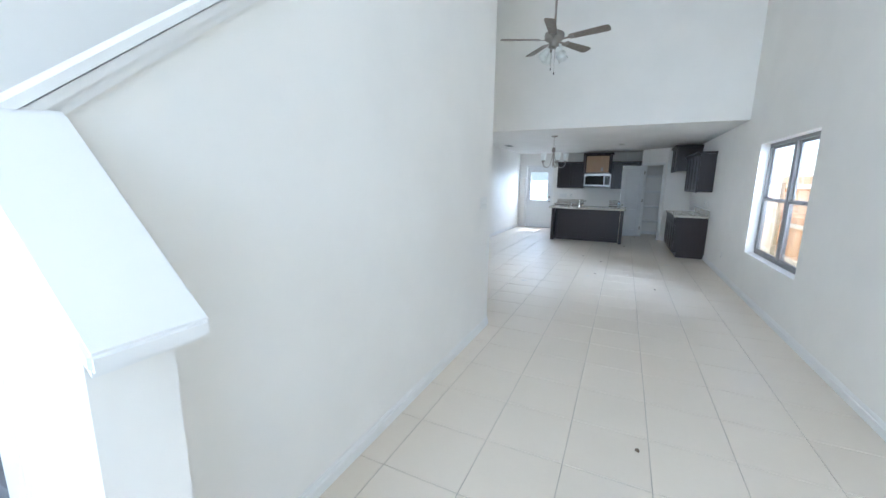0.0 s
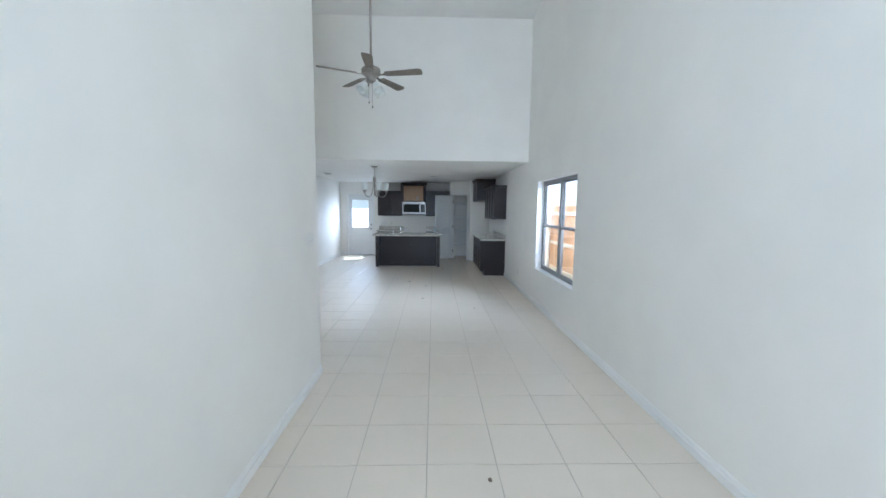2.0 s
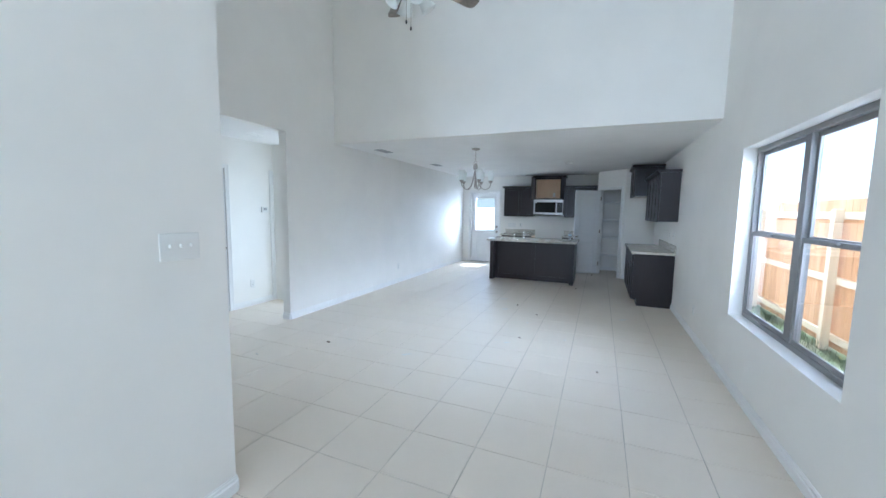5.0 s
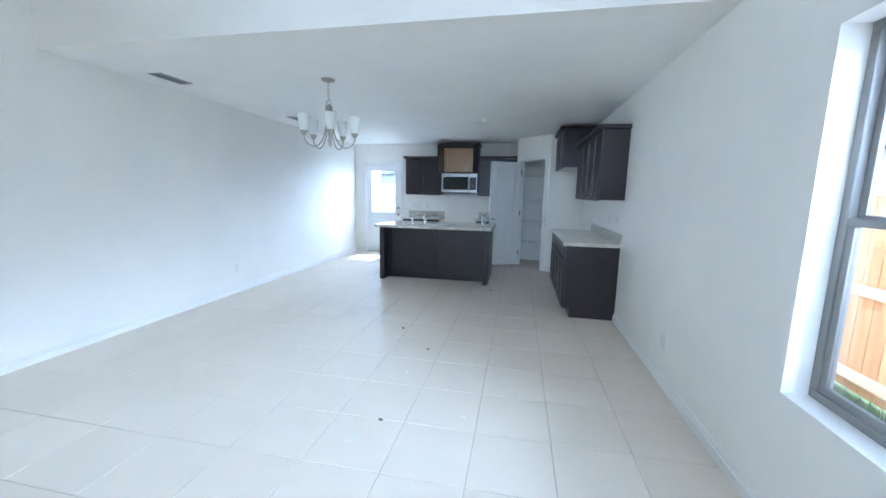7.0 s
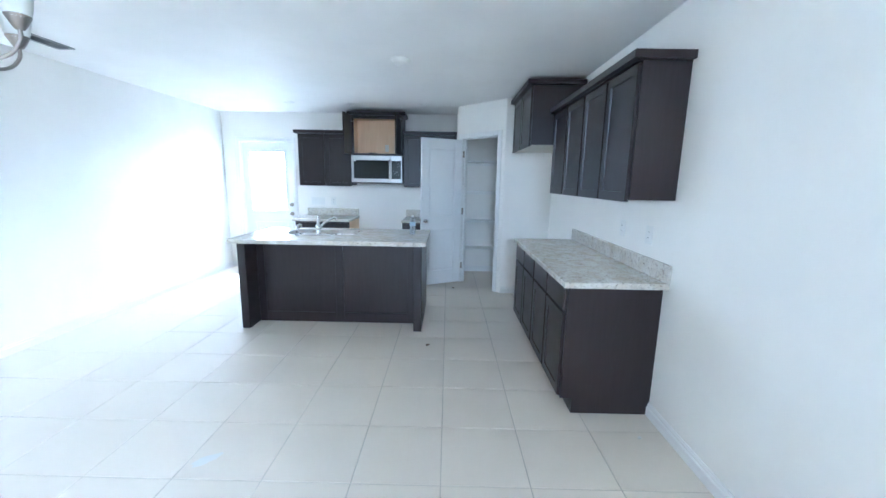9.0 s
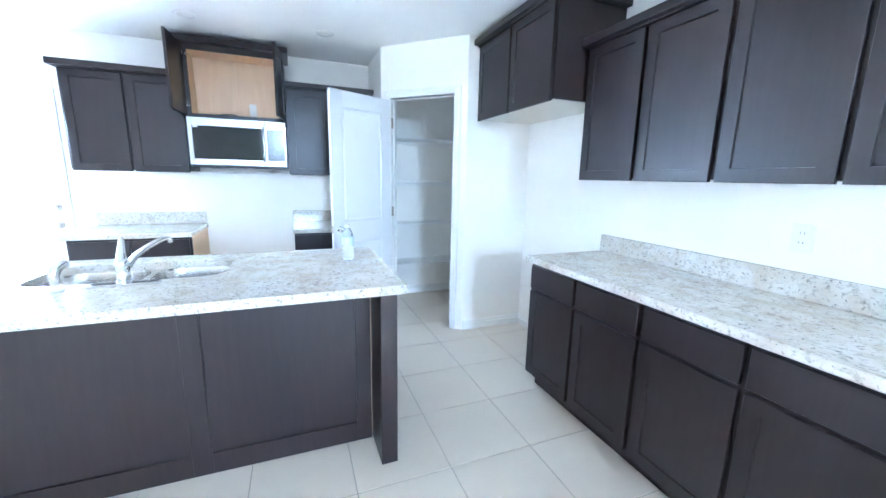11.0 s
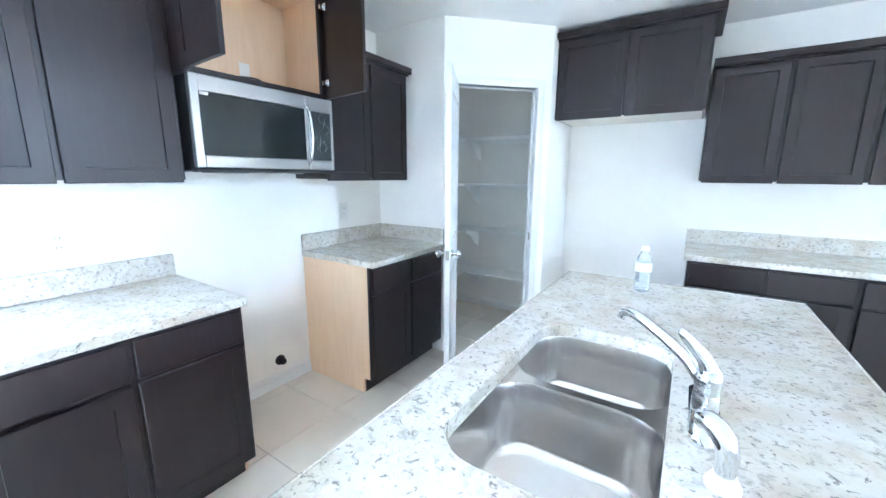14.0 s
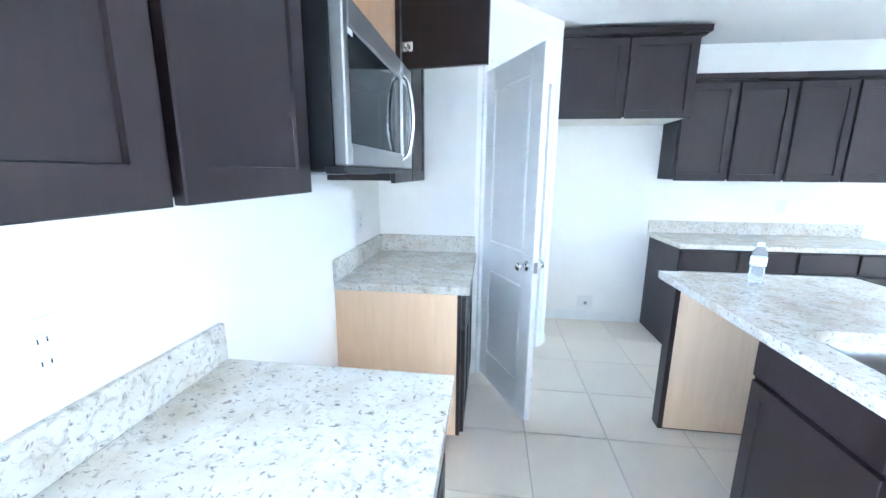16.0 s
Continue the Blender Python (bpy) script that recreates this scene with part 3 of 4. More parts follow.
def shaker(bm_, x0, x1, z0, z1, m=None, stile=0.056, t=0.02, rec=0.008):
    """A door with a flat recessed panel, its face at y = -t."""
    e, s = 0.0022, stile
    loops = [(0, 0.0), (0, -t + e), (e, -t), (s, -t), (s + 0.0015, -t + rec)]
    rings = []
    for ins, y in loops:
        rings.append([bm_.verts.new(p) for p in ((x0 + ins, y, z0 + ins), (x1 - ins, y, z0 + ins), (x1 - ins, y, z1 - ins), (x0 + ins, y, z1 - ins))])
    for ra_, rb_ in zip(rings, rings[1:]):
        for k in range(4):
            bm_.faces.new((ra_[k], ra_[(k + 1) % 4], rb_[(k + 1) % 4], rb_[k]))
    bm_.faces.new(rings[0])
    bm_.faces.new(rings[-1])
    if m is not None:
        bmesh.ops.transform(bm_, matrix=m, verts=[v for r in rings for v in r])
    return bm_


def pair(w, side=0.014, mid=0.022):
    return ((side, w / 2 - mid / 2), (w / 2 + mid / 2, w - side))


def base_cabinet(label, w, m, left=DARK, right=DARK, depth=0.60, group="base cabinets"):
    """Two drawers over two doors; the face frame is at y = 0."""
    th = thing("base_cabinet", label, "cabinet", m, group)
    prof = [(0, 0.105), (0.075, 0.105), (0.075, 0), (depth, 0), (depth, 0.855), (0, 0.855)]
    for x0, mat_ in ((0, left), (w - 0.016, right)):
        b = bmesh.new()
        prism(b, [(y + (0.019 if y == 0 else 0), z) for y, z in prof], x0, x0 + 0.016, YZ)
        part("side_panel", b, mat_, th, "unfinished pale maple side" if mat_ is MAPLE else "")
    b = bmesh.new()
    bx(b, 0, 0.032, 0, 0.019, 0.105, 0.855)
    bx(b, w - 0.032, w, 0, 0.019, 0.105, 0.855)
    bx(b, w / 2 - 0.02, w / 2 + 0.02, 0.001, 0.019, 0.105, 0.855)
    for z0, z1 in ((0.105, 0.14), (0.665, 0.70), (0.82, 0.855)):
        bx(b, 0.032, w - 0.032, 0.0005, 0.0185, z0, z1)
    part("face_frame", b, DARK, th)
    b = bmesh.new()
    bx(b, 0.016, w - 0.016, 0.075, 0.087, 0, 0.105)
    part("toe_kick", b, DARK, th)
    b = bmesh.new()
    bx(b, 0.016, w - 0.016, 0.02, depth, 0.105, 0.12)
    bx(b, 0.016, w - 0.016, depth - 0.01, depth, 0.12, 0.85)
    part("carcass", b, MAPLE, th)
    for x0, x1 in pair(w):
        b = bmesh.new()
        bx(b, x0, x1, -0.02, 0, 0.692, 0.838, 0.0025)
        part("drawer_front", b, DARK, th)
        b = bmesh.new()
        part("door", shaker(b, x0, x1, 0.118, 0.674), DARK, th)
    return th


def wall_cabinet(label, w, h, depth, m, ends=(0, 0), lip=0.04, group="wall cabinets", drop=0.012):
    """Two shaker doors and a crown strip; the face frame is at y = 0."""
    th = thing("wall_cabinet", label, "cabinet", m, group)
    b = bmesh.new()
    bx(b, 0, w, 0, depth, 0, h)
    part("case", b, DARK, th)
    b = bmesh.new()
    bx(b, 0.016, w - 0.016, 0.02, depth - 0.002, -0.003, 0.0)
    part("bottom_panel", b, MELAMINE, th, "pale melamine underside")
    for x0, x1 in pair(w):
        b = bmesh.new()
        part("door", shaker(b, x0, x1, -drop, h - 0.012), DARK, th)
    b = bmesh.new()
    bx(b, -lip * ends[0], w + lip * ends[1], -0.065, depth, h, h + 0.045, 0.003)
    bx(b, -0.5 * lip * ends[0], w + 0.5 * lip * ends[1], -0.03, -0.0005, h - 0.008, h - 0.0005)
    part("crown", b, DARK, th)
    return th


EF = 0.982                                               # face of the east base cabinets
lab = "dark espresso base cabinet, two drawers over two shaker doors"
e1 = base_cabinet(lab, 0.838, pose(EF, 10.33, 0, 0, 0, -90), depth=RX - EF)
copy_thing(e1, pose(EF, 9.492, 0, 0, 0, -90))
lab = "dark espresso two-door wall cabinet"
wall_cabinet(lab + " beside the fridge space", 0.84, 0.765, RX - 1.29, pose(1.29, 10.325, 1.385, 0, 0, -90))
wall_cabinet(lab + " over the long counter", 0.84, 0.765, RX - 1.29, pose(1.29, 9.485, 1.385, 0, 0, -90), ends=(0, 1), lip=0.04)
wall_cabinet("dark espresso over-fridge cabinet, deeper and set higher", 0.99, 0.57, RX - 1.055, pose(1.055, 11.332, 1.852, 0, 0, -90), ends=(0, 1), lip=0.045)
NF = 11.945
base_cabinet("dark espresso base cabinet beside the back door, one maple side", 0.80, pose(-2.025, NF, 0), right=MAPLE, depth=BY - NF)
base_cabinet("dark espresso base cabinet beside the pantry, bare maple side", 0.785, pose(-0.438, NF, 0), left=MAPLE, depth=BY - NF)
wall_cabinet(lab + " beside the back door", 0.82, 0.765, BY - 12.275, pose(-2.06, 12.275, 1.385), ends=(1, 0))
wall_cabinet(lab + " beside the pantry corner", 0.80, 0.765, BY - 12.275, pose(-0.455, 12.275, 1.385))

# the open cabinet over the microwave
oc = thing("open_cabinet", "dark espresso cabinet, both doors open on a maple inside", "cabinet", pose(-1.236, 12.21, 1.835), "wall cabinets")
OW, OH, OD = 0.777, 0.575, BY - 12.21
for nm, dims, mt in (("side_panel", (0, 0.016, 0.019, OD, 0, OH), DARK), ("side_panel", (OW - 0.016, OW, 0.019, OD, 0, OH), DARK),
                     ("top_panel", (0.016, OW - 0.016, 0.019, OD, OH - 0.016, OH), DARK), ("bottom_panel", (0.016, OW - 0.016, 0.019, OD, 0, 0.016), MAPLE),
                     ("back_panel", (0.02, OW - 0.02, OD - 0.012, OD - 0.004, 0.016, OH - 0.016), MAPLE),
                     ("lining", (0.016, 0.02, 0.019, OD - 0.012, 0.016, OH - 0.016), MAPLE), ("lining", (OW - 0.02, OW - 0.016, 0.019, OD - 0.012, 0.016, OH - 0.016), MAPLE),
                     ("lining", (0.02, OW - 0.02, 0.019, OD - 0.012, OH - 0.02, OH - 0.016), MAPLE)):
    b = bmesh.new()
    bx(b, *dims)
    part(nm, b, mt, oc)
b = bmesh.new()
for x0, x1, z0, z1 in ((0, 0.045, 0, OH), (OW - 0.045, OW, 0, OH), (0.045, OW - 0.045, 0, 0.03), (0.045, OW - 0.045, OH - 0.045, OH)):
    bx(b, x0, x1, 0, 0.019, z0, z1)
part("face_frame", b, DARK, oc)
b = bmesh.new()
bx(b, -0.04, OW + 0.04, -0.06, OD, OH, OH + 0.048, 0.003)
part("crown", b, DARK, oc)
for hx, ang, sgn in ((0.018, -93, 1), (OW - 0.018, 82, -1)):
    m = Matrix.Translation((hx, -0.002, 0)) @ pose(0, 0, 0, 0, 0, ang)
    b = bmesh.new()
    x0, x1 = (0.0, 0.36) if sgn > 0 else (-0.36, 0.0)
    d = part("door", shaker(b, x0, x1, 0.008, OH - 0.008, m), DARK, oc, "open shaker door")
    for z in (0.09, OH - 0.09):
        b = bmesh.new()
        bx(b, *((0.004, 0.05) if sgn > 0 else (-0.05, -0.004)), 0.0, 0.012, z - 0.02, z + 0.02, 0.003, m=m)
        bx(b, *((0.018, 0.034) if sgn > 0 else (-0.034, -0.018)), 0.012, 0.034, z - 0.012, z + 0.012, 0.004, m=m)
        part("hinge", b, CHROME, d, "bright metal cup hinge")
b = bmesh.new()
bx(b, 0.455, 0.515, OD - 0.0135, OD - 0.0122, 0.08, 0.19)
part("paper_label", b, PAPER, oc, "white paper label")

# microwave
mw = thing("microwave", "stainless over-the-range microwave with a black glass door", "microwave", pose(-1.228, 12.172, 1.418))
MW, MH = 0.761, 0.414
b = bmesh.new()
bx(b, 0.003, MW - 0.003, 0.035, BY - 12.172, 0.004, MH, 0.004)
part("body", b, BLACK, mw, "black metal body")
b = bmesh.new()
DWX = 0.585
for x0, x1, z0, z1 in ((0, 0.035, 0.02, MH), (DWX - 0.015, DWX, 0.02, MH), (0.035, DWX - 0.015, 0.02, 0.075), (0.035, DWX - 0.015, MH - 0.07, MH)):
    bx(b, x0, x1, 0, 0.034, z0, z1, 0.004)
door = part("door", b, STEEL, mw, "stainless door frame")
b = bmesh.new()
bx(b, 0.033, DWX - 0.013, 0.005, 0.03, 0.073, MH - 0.068)
part("door_glass", b, BLACKGLASS, door, "black door glass")
b = bmesh.new()
bx(b, 0.04, 0.075, 0.0035, 0.005, MH - 0.084, MH - 0.071)
part("sticker", b, PAPER, door)
b = bmesh.new()
for x0, x1, z0, z1 in ((DWX + 0.003, DWX + 0.02, 0.02, MH), (MW - 0.018, MW, 0.02, MH), (DWX + 0.02, MW - 0.018, 0.02, 0.075), (DWX + 0.02, MW - 0.018, MH - 0.075, MH)):
    bx(b, x0, x1, 0.0, 0.034, z0, z1, 0.003)
cp = part("control_panel", b, STEEL, mw, "stainless control panel")
b = bmesh.new()
bx(b, DWX + 0.019, MW - 0.017, 0.003, 0.03, 0.074, MH - 0.074)
kp = part("keypad", b, FILM, cp, "black keypad under wrinkled clear film")
random.seed(5)
for i in range(7):
    x, z = DWX + 0.03 + random.random() * 0.10, 0.09 + random.random() * 0.2
    b = bmesh.new()
    tube(b, curve_pts([(x, 0.002, z), (x + random.uniform(-.03, .03), 0.001, z + 0.03), (x + random.uniform(-.03, .03), 0.002, z + 0.07)], 4), 0.0005, 5)
    part("film_wrinkle", b, GRILLE, kp)
b = bmesh.new()
tube(b, curve_pts([(DWX - 0.012, 0.0, 0.05), (DWX - 0.010, -0.028, 0.085), (DWX - 0.006, -0.042, 0.20), (DWX - 0.010, -0.028, 0.325), (DWX - 0.012, 0.0, 0.36)], 8), [0.008] * 33, 12)
part("handle", b, CHROME, door, "curved bright handle")
b = bmesh.new()
bx(b, 0.0, MW, 0.004, 0.06, 0.0, 0.018, 0.003)
part("bottom_grille", b, BLACK, mw)
for x0 in (0.13, 0.47):
    b = bmesh.new()
    bx(b, x0, x0 + 0.16, 0.12, 0.26, -0.004, 0.004, 0.002)
    part("filter", b, GRILLE, mw, "grey mesh grease filter")


# ---- worktops ----
def worktop(label, x0, x1, y0, y1, splashes):
    th = thing("worktop", label, "countertop", pose(x0, y0, 0.857))
    b = bmesh.new()
    bx(b, 0, x1 - x0, 0, y1 - y0, 0, 0.038, 0.005, 2)
    part("slab", b, GRANITE, th)
    for a0, a1, c0, c1 in splashes:
        b = bmesh.new()
        bx(b, a0 - x0, a1 - x0, c0 - y0, c1 - y0, 0.0385, 0.15, 0.003)
        part("backsplash", b, GRANITE, th, "low granite upstand")
    return th


gl = "cream speckled granite worktop with an upstand "
worktop(gl + "along the long wall", 0.937, RX, 8.59, 10.355, [(RX - 0.02, RX, 8.59, 10.355)])
worktop(gl + "beside the back door", -2.06, -1.215, 11.905, BY, [(-2.06, -1.222, BY - 0.02, BY)])
worktop(gl + "in the pantry corner", -0.448, 0.355, 11.905, BY, [(-0.448, 0.355, BY - 0.02, BY), (0.335, 0.355, 11.915, BY - 0.0205)])

# island
isl = thing("kitchen_island", "dark espresso island with framed back panels and leg panels", "kitchen island", pose(-1.787, 9.935, 0))
IW = 1.777
for x0 in (0, IW - 0.078):
    b = bmesh.new()
    bx(b, x0, x0 + 0.078, 0, 0.90, 0, 0.856, 0.003)
    part("leg_panel", b, DARK, isl)
b = bmesh.new()
bx(b, IW - 0.084, IW - 0.0785, 0.235, 0.875, 0.012, 0.85)
part("inner_side", b, MAPLE, isl, "bare maple side of the dishwasher gap")
b = bmesh.new()
cx = IW / 2 + 0.03
for x0, x1, z0, z1 in ((0.078, 0.15, 0.0, 0.856), (IW - 0.16, IW - 0.085, 0.0, 0.856), (cx - 0.04, cx + 0.04, 0.0, 0.856),
                       (0.15, cx - 0.04, 0.0, 0.105), (cx + 0.04, IW - 0.16, 0.0, 0.105), (0.15, cx - 0.04, 0.80, 0.856), (cx + 0.04, IW - 0.16, 0.80, 0.856)):
    bx(b, x0, x1, 0.215, 0.235, z0, z1, 0.002)
part("back_frame", b, DARK, isl)
for x0, x1 in ((0.145, cx - 0.035), (cx + 0.035, IW - 0.155)):
    b = bmesh.new()
    bx(b, x0, x1, 0.225, 0.234, 0.10, 0.805)
    part("back_panel", b, DARK, isl)
b = bmesh.new()
bx(b, IW - 0.70, IW - 0.685, 0.236, 0.875, 0.0, 0.85)
part("side_panel", b, DARK, isl)
b = bmesh.new()
for x0, x1, z0, z1 in ((0.078, 0.12, 0.105, 0.856), (IW - 0.73, IW - 0.685, 0.105, 0.856), (0.12, IW - 0.73, 0.105, 0.14), (0.12, IW - 0.73, 0.66, 0.70), (0.12, IW - 0.73, 0.82, 0.856)):
    bx(b, x0, x1, 0.856, 0.875, z0, z1)
bx(b, 0.078, IW - 0.685, 0.79, 0.80, 0, 0.105)
part("front_frame", b, DARK, isl)
mb = Matrix.Translation((IW - 0.685, 0.875, 0)) @ pose(0, 0, 0, 0, 0, 180)
fw = IW - 0.685 - 0.078
for x0, x1 in pair(fw):
    b = bmesh.new()
    part("door", shaker(b, x0, x1, 0.118, 0.674, mb), DARK, isl)
    b = bmesh.new()
    bx(b, x0, x1, -0.02, 0, 0.692, 0.838, 0.0025, m=mb)
    part("drawer_front", b, DARK, isl)

it = thing("island_worktop", "cream speckled granite island top with a sink cut-out", "countertop", pose(0, 0, 0.857))
b = bmesh.new()
hole = round_rect(-1.515, -0.755, 10.35, 10.745, 0.10)
outer = [(-1.866, 9.912), (0.03, 9.912), (0.03, 10.88), (-1.866, 10.88)]
slab_with_holes(b, outer, [hole], 0, 0.038)
bmesh.ops.bevel(b, geom=[e for e in b.edges if len(e.link_faces) == 2 and e.calc_face_angle(0) > 1.2 and e.verts[0].co.z == e.verts[1].co.z], offset=0.004, segments=2, affect="EDGES")
part("slab", b, GRANITE, it)

sk = thing("sink", "double bowl stainless sink set under the granite", "sink", pose(0, 0, 0.857))
BOWLS = ((-1.522, -1.128, 10.343, 10.752, 0.105), (-1.100, -0.748, 10.343, 10.752, 0.10))
b = bmesh.new()
slab_with_holes(b, [(-1.55, 10.31), (-0.72, 10.31), (-0.72, 10.78), (-1.55, 10.78)], [round_rect(*q[:4], q[4]) for q in BOWLS], -0.006, -0.001)
part("rim", b, SINK, sk)
for x0, x1, y0, y1, r in BOWLS:
    b = bmesh.new()
    loops = []
    for ins, z in ((0, -0.001), (0.003, -0.012), (0.010, -0.10), (0.014, -0.165), (0.022, -0.182), (0.040, -0.192), (0.09, -0.196)):
        loops.append([b.verts.new((x, y, z)) for x, y in round_rect(x0 + ins, x1 - ins, y0 + ins, y1 - ins, max(r - ins * 0.6, 0.03), 8)])
    for la, lb in zip(loops, loops[1:]):
        for i in range(len(la)):
            j = (i + 1) % len(la)
            b.faces.new((la[i], la[j], lb[j], lb[i])).smooth = True
    b.faces.new(loops[-1]).smooth = True
    bowl = part("bowl", b, SINK, sk, "brushed steel bowl")
    b = bmesh.new()
    lathe(b, [(0, 0.0), (0.02, 0.001), (0.036, 0.004), (0.043, 0.003), (0.045, 0)], 24, pose((x0 + x1) / 2, (y0 + y1) / 2 + 0.03, -0.196))
    part("drain", b, CHROME, bowl)

fc = thing("faucet", "chrome single-lever kitchen faucet on a long deck plate", "faucet", pose(-1.11, 10.285, 0.895))
b = bmesh.new()
prism(b, round_rect(-0.13, 0.13, -0.029, 0.029, 0.028, 6), 0, 0.012)
bmesh.ops.bevel(b, geom=[e for e in b.edges if e.verts[0].co.z > 0.01 and e.verts[1].co.z > 0.01], offset=0.004, segments=2, affect="EDGES")
part("deck_plate", b, CHROME, fc)
b = bmesh.new()
lathe(b, [(0.0265, 0.010), (0.026, 0.05), (0.0245, 0.055), (0.0245, 0.07), (0.027, 0.074), (0.027, 0.095), (0.021, 0.112), (0.01, 0.12), (0, 0.121)], 24)
part("body", b, CHROME, fc)
b = bmesh.new()
tube(b, curve_pts([(0.012, 0.012, 0.075), (0.035, 0.05, 0.115), (0.075, 0.115, 0.15), (0.108, 0.165, 0.168), (0.124, 0.19, 0.164), (0.127, 0.197, 0.146)], 8), [0.014 - 0.003 * i / 40 for i in range(41)], 14)
part("spout", b, CHROME, fc)
b = bmesh.new()
tube(b, curve_pts([(0, 0.0, 0.105), (-0.003, 0.012, 0.132), (-0.008, 0.038, 0.163), (-0.012, 0.064, 0.192)], 6), [0.0215 - 0.0115 * (i / 18) ** 0.75 for i in range(17)] + [0.0088, 0.005], 16)
part("lever", b, CHROME, fc)
sp = thing("side_sprayer", "chrome hose sprayer standing beside the faucet", "sprayer", pose(-1.325, 10.262, 0.895))
b = bmesh.new()
lathe(b, [(0, 0), (0.027, 0), (0.027, 0.006), (0.021, 0.016), (0.018, 0.022), (0, 0.023)], 20)
part("base", b, PLASTIC, sp, "white sprayer base")
b = bmesh.new()
tube(b, curve_pts([(0, 0, 0.02), (0.001, 0, 0.06), (0.006, 0.01, 0.088), (0.018, 0.028, 0.102), (0.03, 0.042, 0.097)], 6), [0.0150 + 0.004 * math.sin(math.pi * i / 26) for i in range(25)], 14)
part("head", b, CHROME, sp)

bt = thing("water_bottle", "clear plastic water bottle with a pale blue label", "bottle", pose(-0.15, 10.505, 0.895))
b = bmesh.new()
lathe(b, [(0, 0.004), (0.024, 0.0), (0.031, 0.006), (0.032, 0.03), (0.030, 0.036), (0.032, 0.042), (0.032, 0.062), (0.0295, 0.075), (0.032, 0.088), (0.0325, 0.14), (0.030, 0.155), (0.018, 0.182), (0.0125, 0.188), (0.0125, 0.197)], 24)
part("bottle", b, PET, bt, "clear ribbed plastic")
b = bmesh.new()
lathe(b, [(0, 0.008), (0.027, 0.008), (0.029, 0.03), (0.0275, 0.07), (0.029, 0.092), (0, 0.092)], 20)
part("water", b, clear("water", (0.97, 0.99, 1), 0.0, 1.1), bt)
b = bmesh.new()
lathe(b, [(0.0328, 0.094), (0.0331, 0.096), (0.0331, 0.134), (0.0328, 0.136)], 24)
lbl = part("bottle_label", b, painted("pale_blue_film", (0.62, 0.74, 0.84), 0.4), bt, "pale blue wrap label")
b = bmesh.new()
lathe(b, [(0, 0.206), (0.0135, 0.206), (0.0145, 0.204), (0.0145, 0.189), (0.0125, 0.189)], 20)
part("cap", b, PLASTIC, bt, "white screw cap")


cord = thing("power_cord", "black appliance cord looped over the open cabinet's lip", "cable", pose(-0.935, 12.23, 1.866))
b = bmesh.new()
tube(b, curve_pts([(-0.085, 0.09, -0.010), (-0.05, 0.02, 0.002), (0.02, -0.008, 0.006), (0.07, 0.004, 0.004), (0.085, 0.07, -0.010), (0.02, 0.12, -0.011)], 8), 0.004, 8)
part("cable", b, BLACK, cord)


# ---- pantry shelves ----
for z in (0.43, 0.875, 1.33, 1.785):
    sh = thing("pantry_shelf", "white L-shaped pantry shelf on cleats and brackets", "shelf", pose(0.455, 11.434, z), "pantry shelves")
    b = bmesh.new()
    bx(b, RX - 0.455 - 0.30, RX - 0.455, 0.0, BY - 11.434, -0.018, 0, 0.002)
    bx(b, 0, RX - 0.455 - 0.3005, BY - 11.434 - 0.30, BY - 11.434, -0.018, 0, 0.002)
    part("board", b, TRIM, sh)
    b = bmesh.new()
    bx(b, RX - 0.455 - 0.018, RX - 0.455, 0, BY - 11.434, -0.06, -0.0185)
    bx(b, 0, RX - 0.455 - 0.02, BY - 11.434 - 0.018, BY - 11.434, -0.06, -0.0185)
    part("cleat", b, TRIM, sh)
    b = bmesh.new()
    prism(b, [(0, 0), (0.27, 0), (0.27, -0.025), (0.20, -0.05), (0.08, -0.15), (0.0, -0.19)], -0.009, 0.009, Matrix.Translation((RX - 0.455 - 0.019, BY - 11.434 - 0.32, -0.019)) @ Matrix(((-1, 0, 0, 0), (0, 0, 1, 0), (0, 1, 0, 0), (0, 0, 0, 1))))
    part("bracket", b, TRIM, sh)


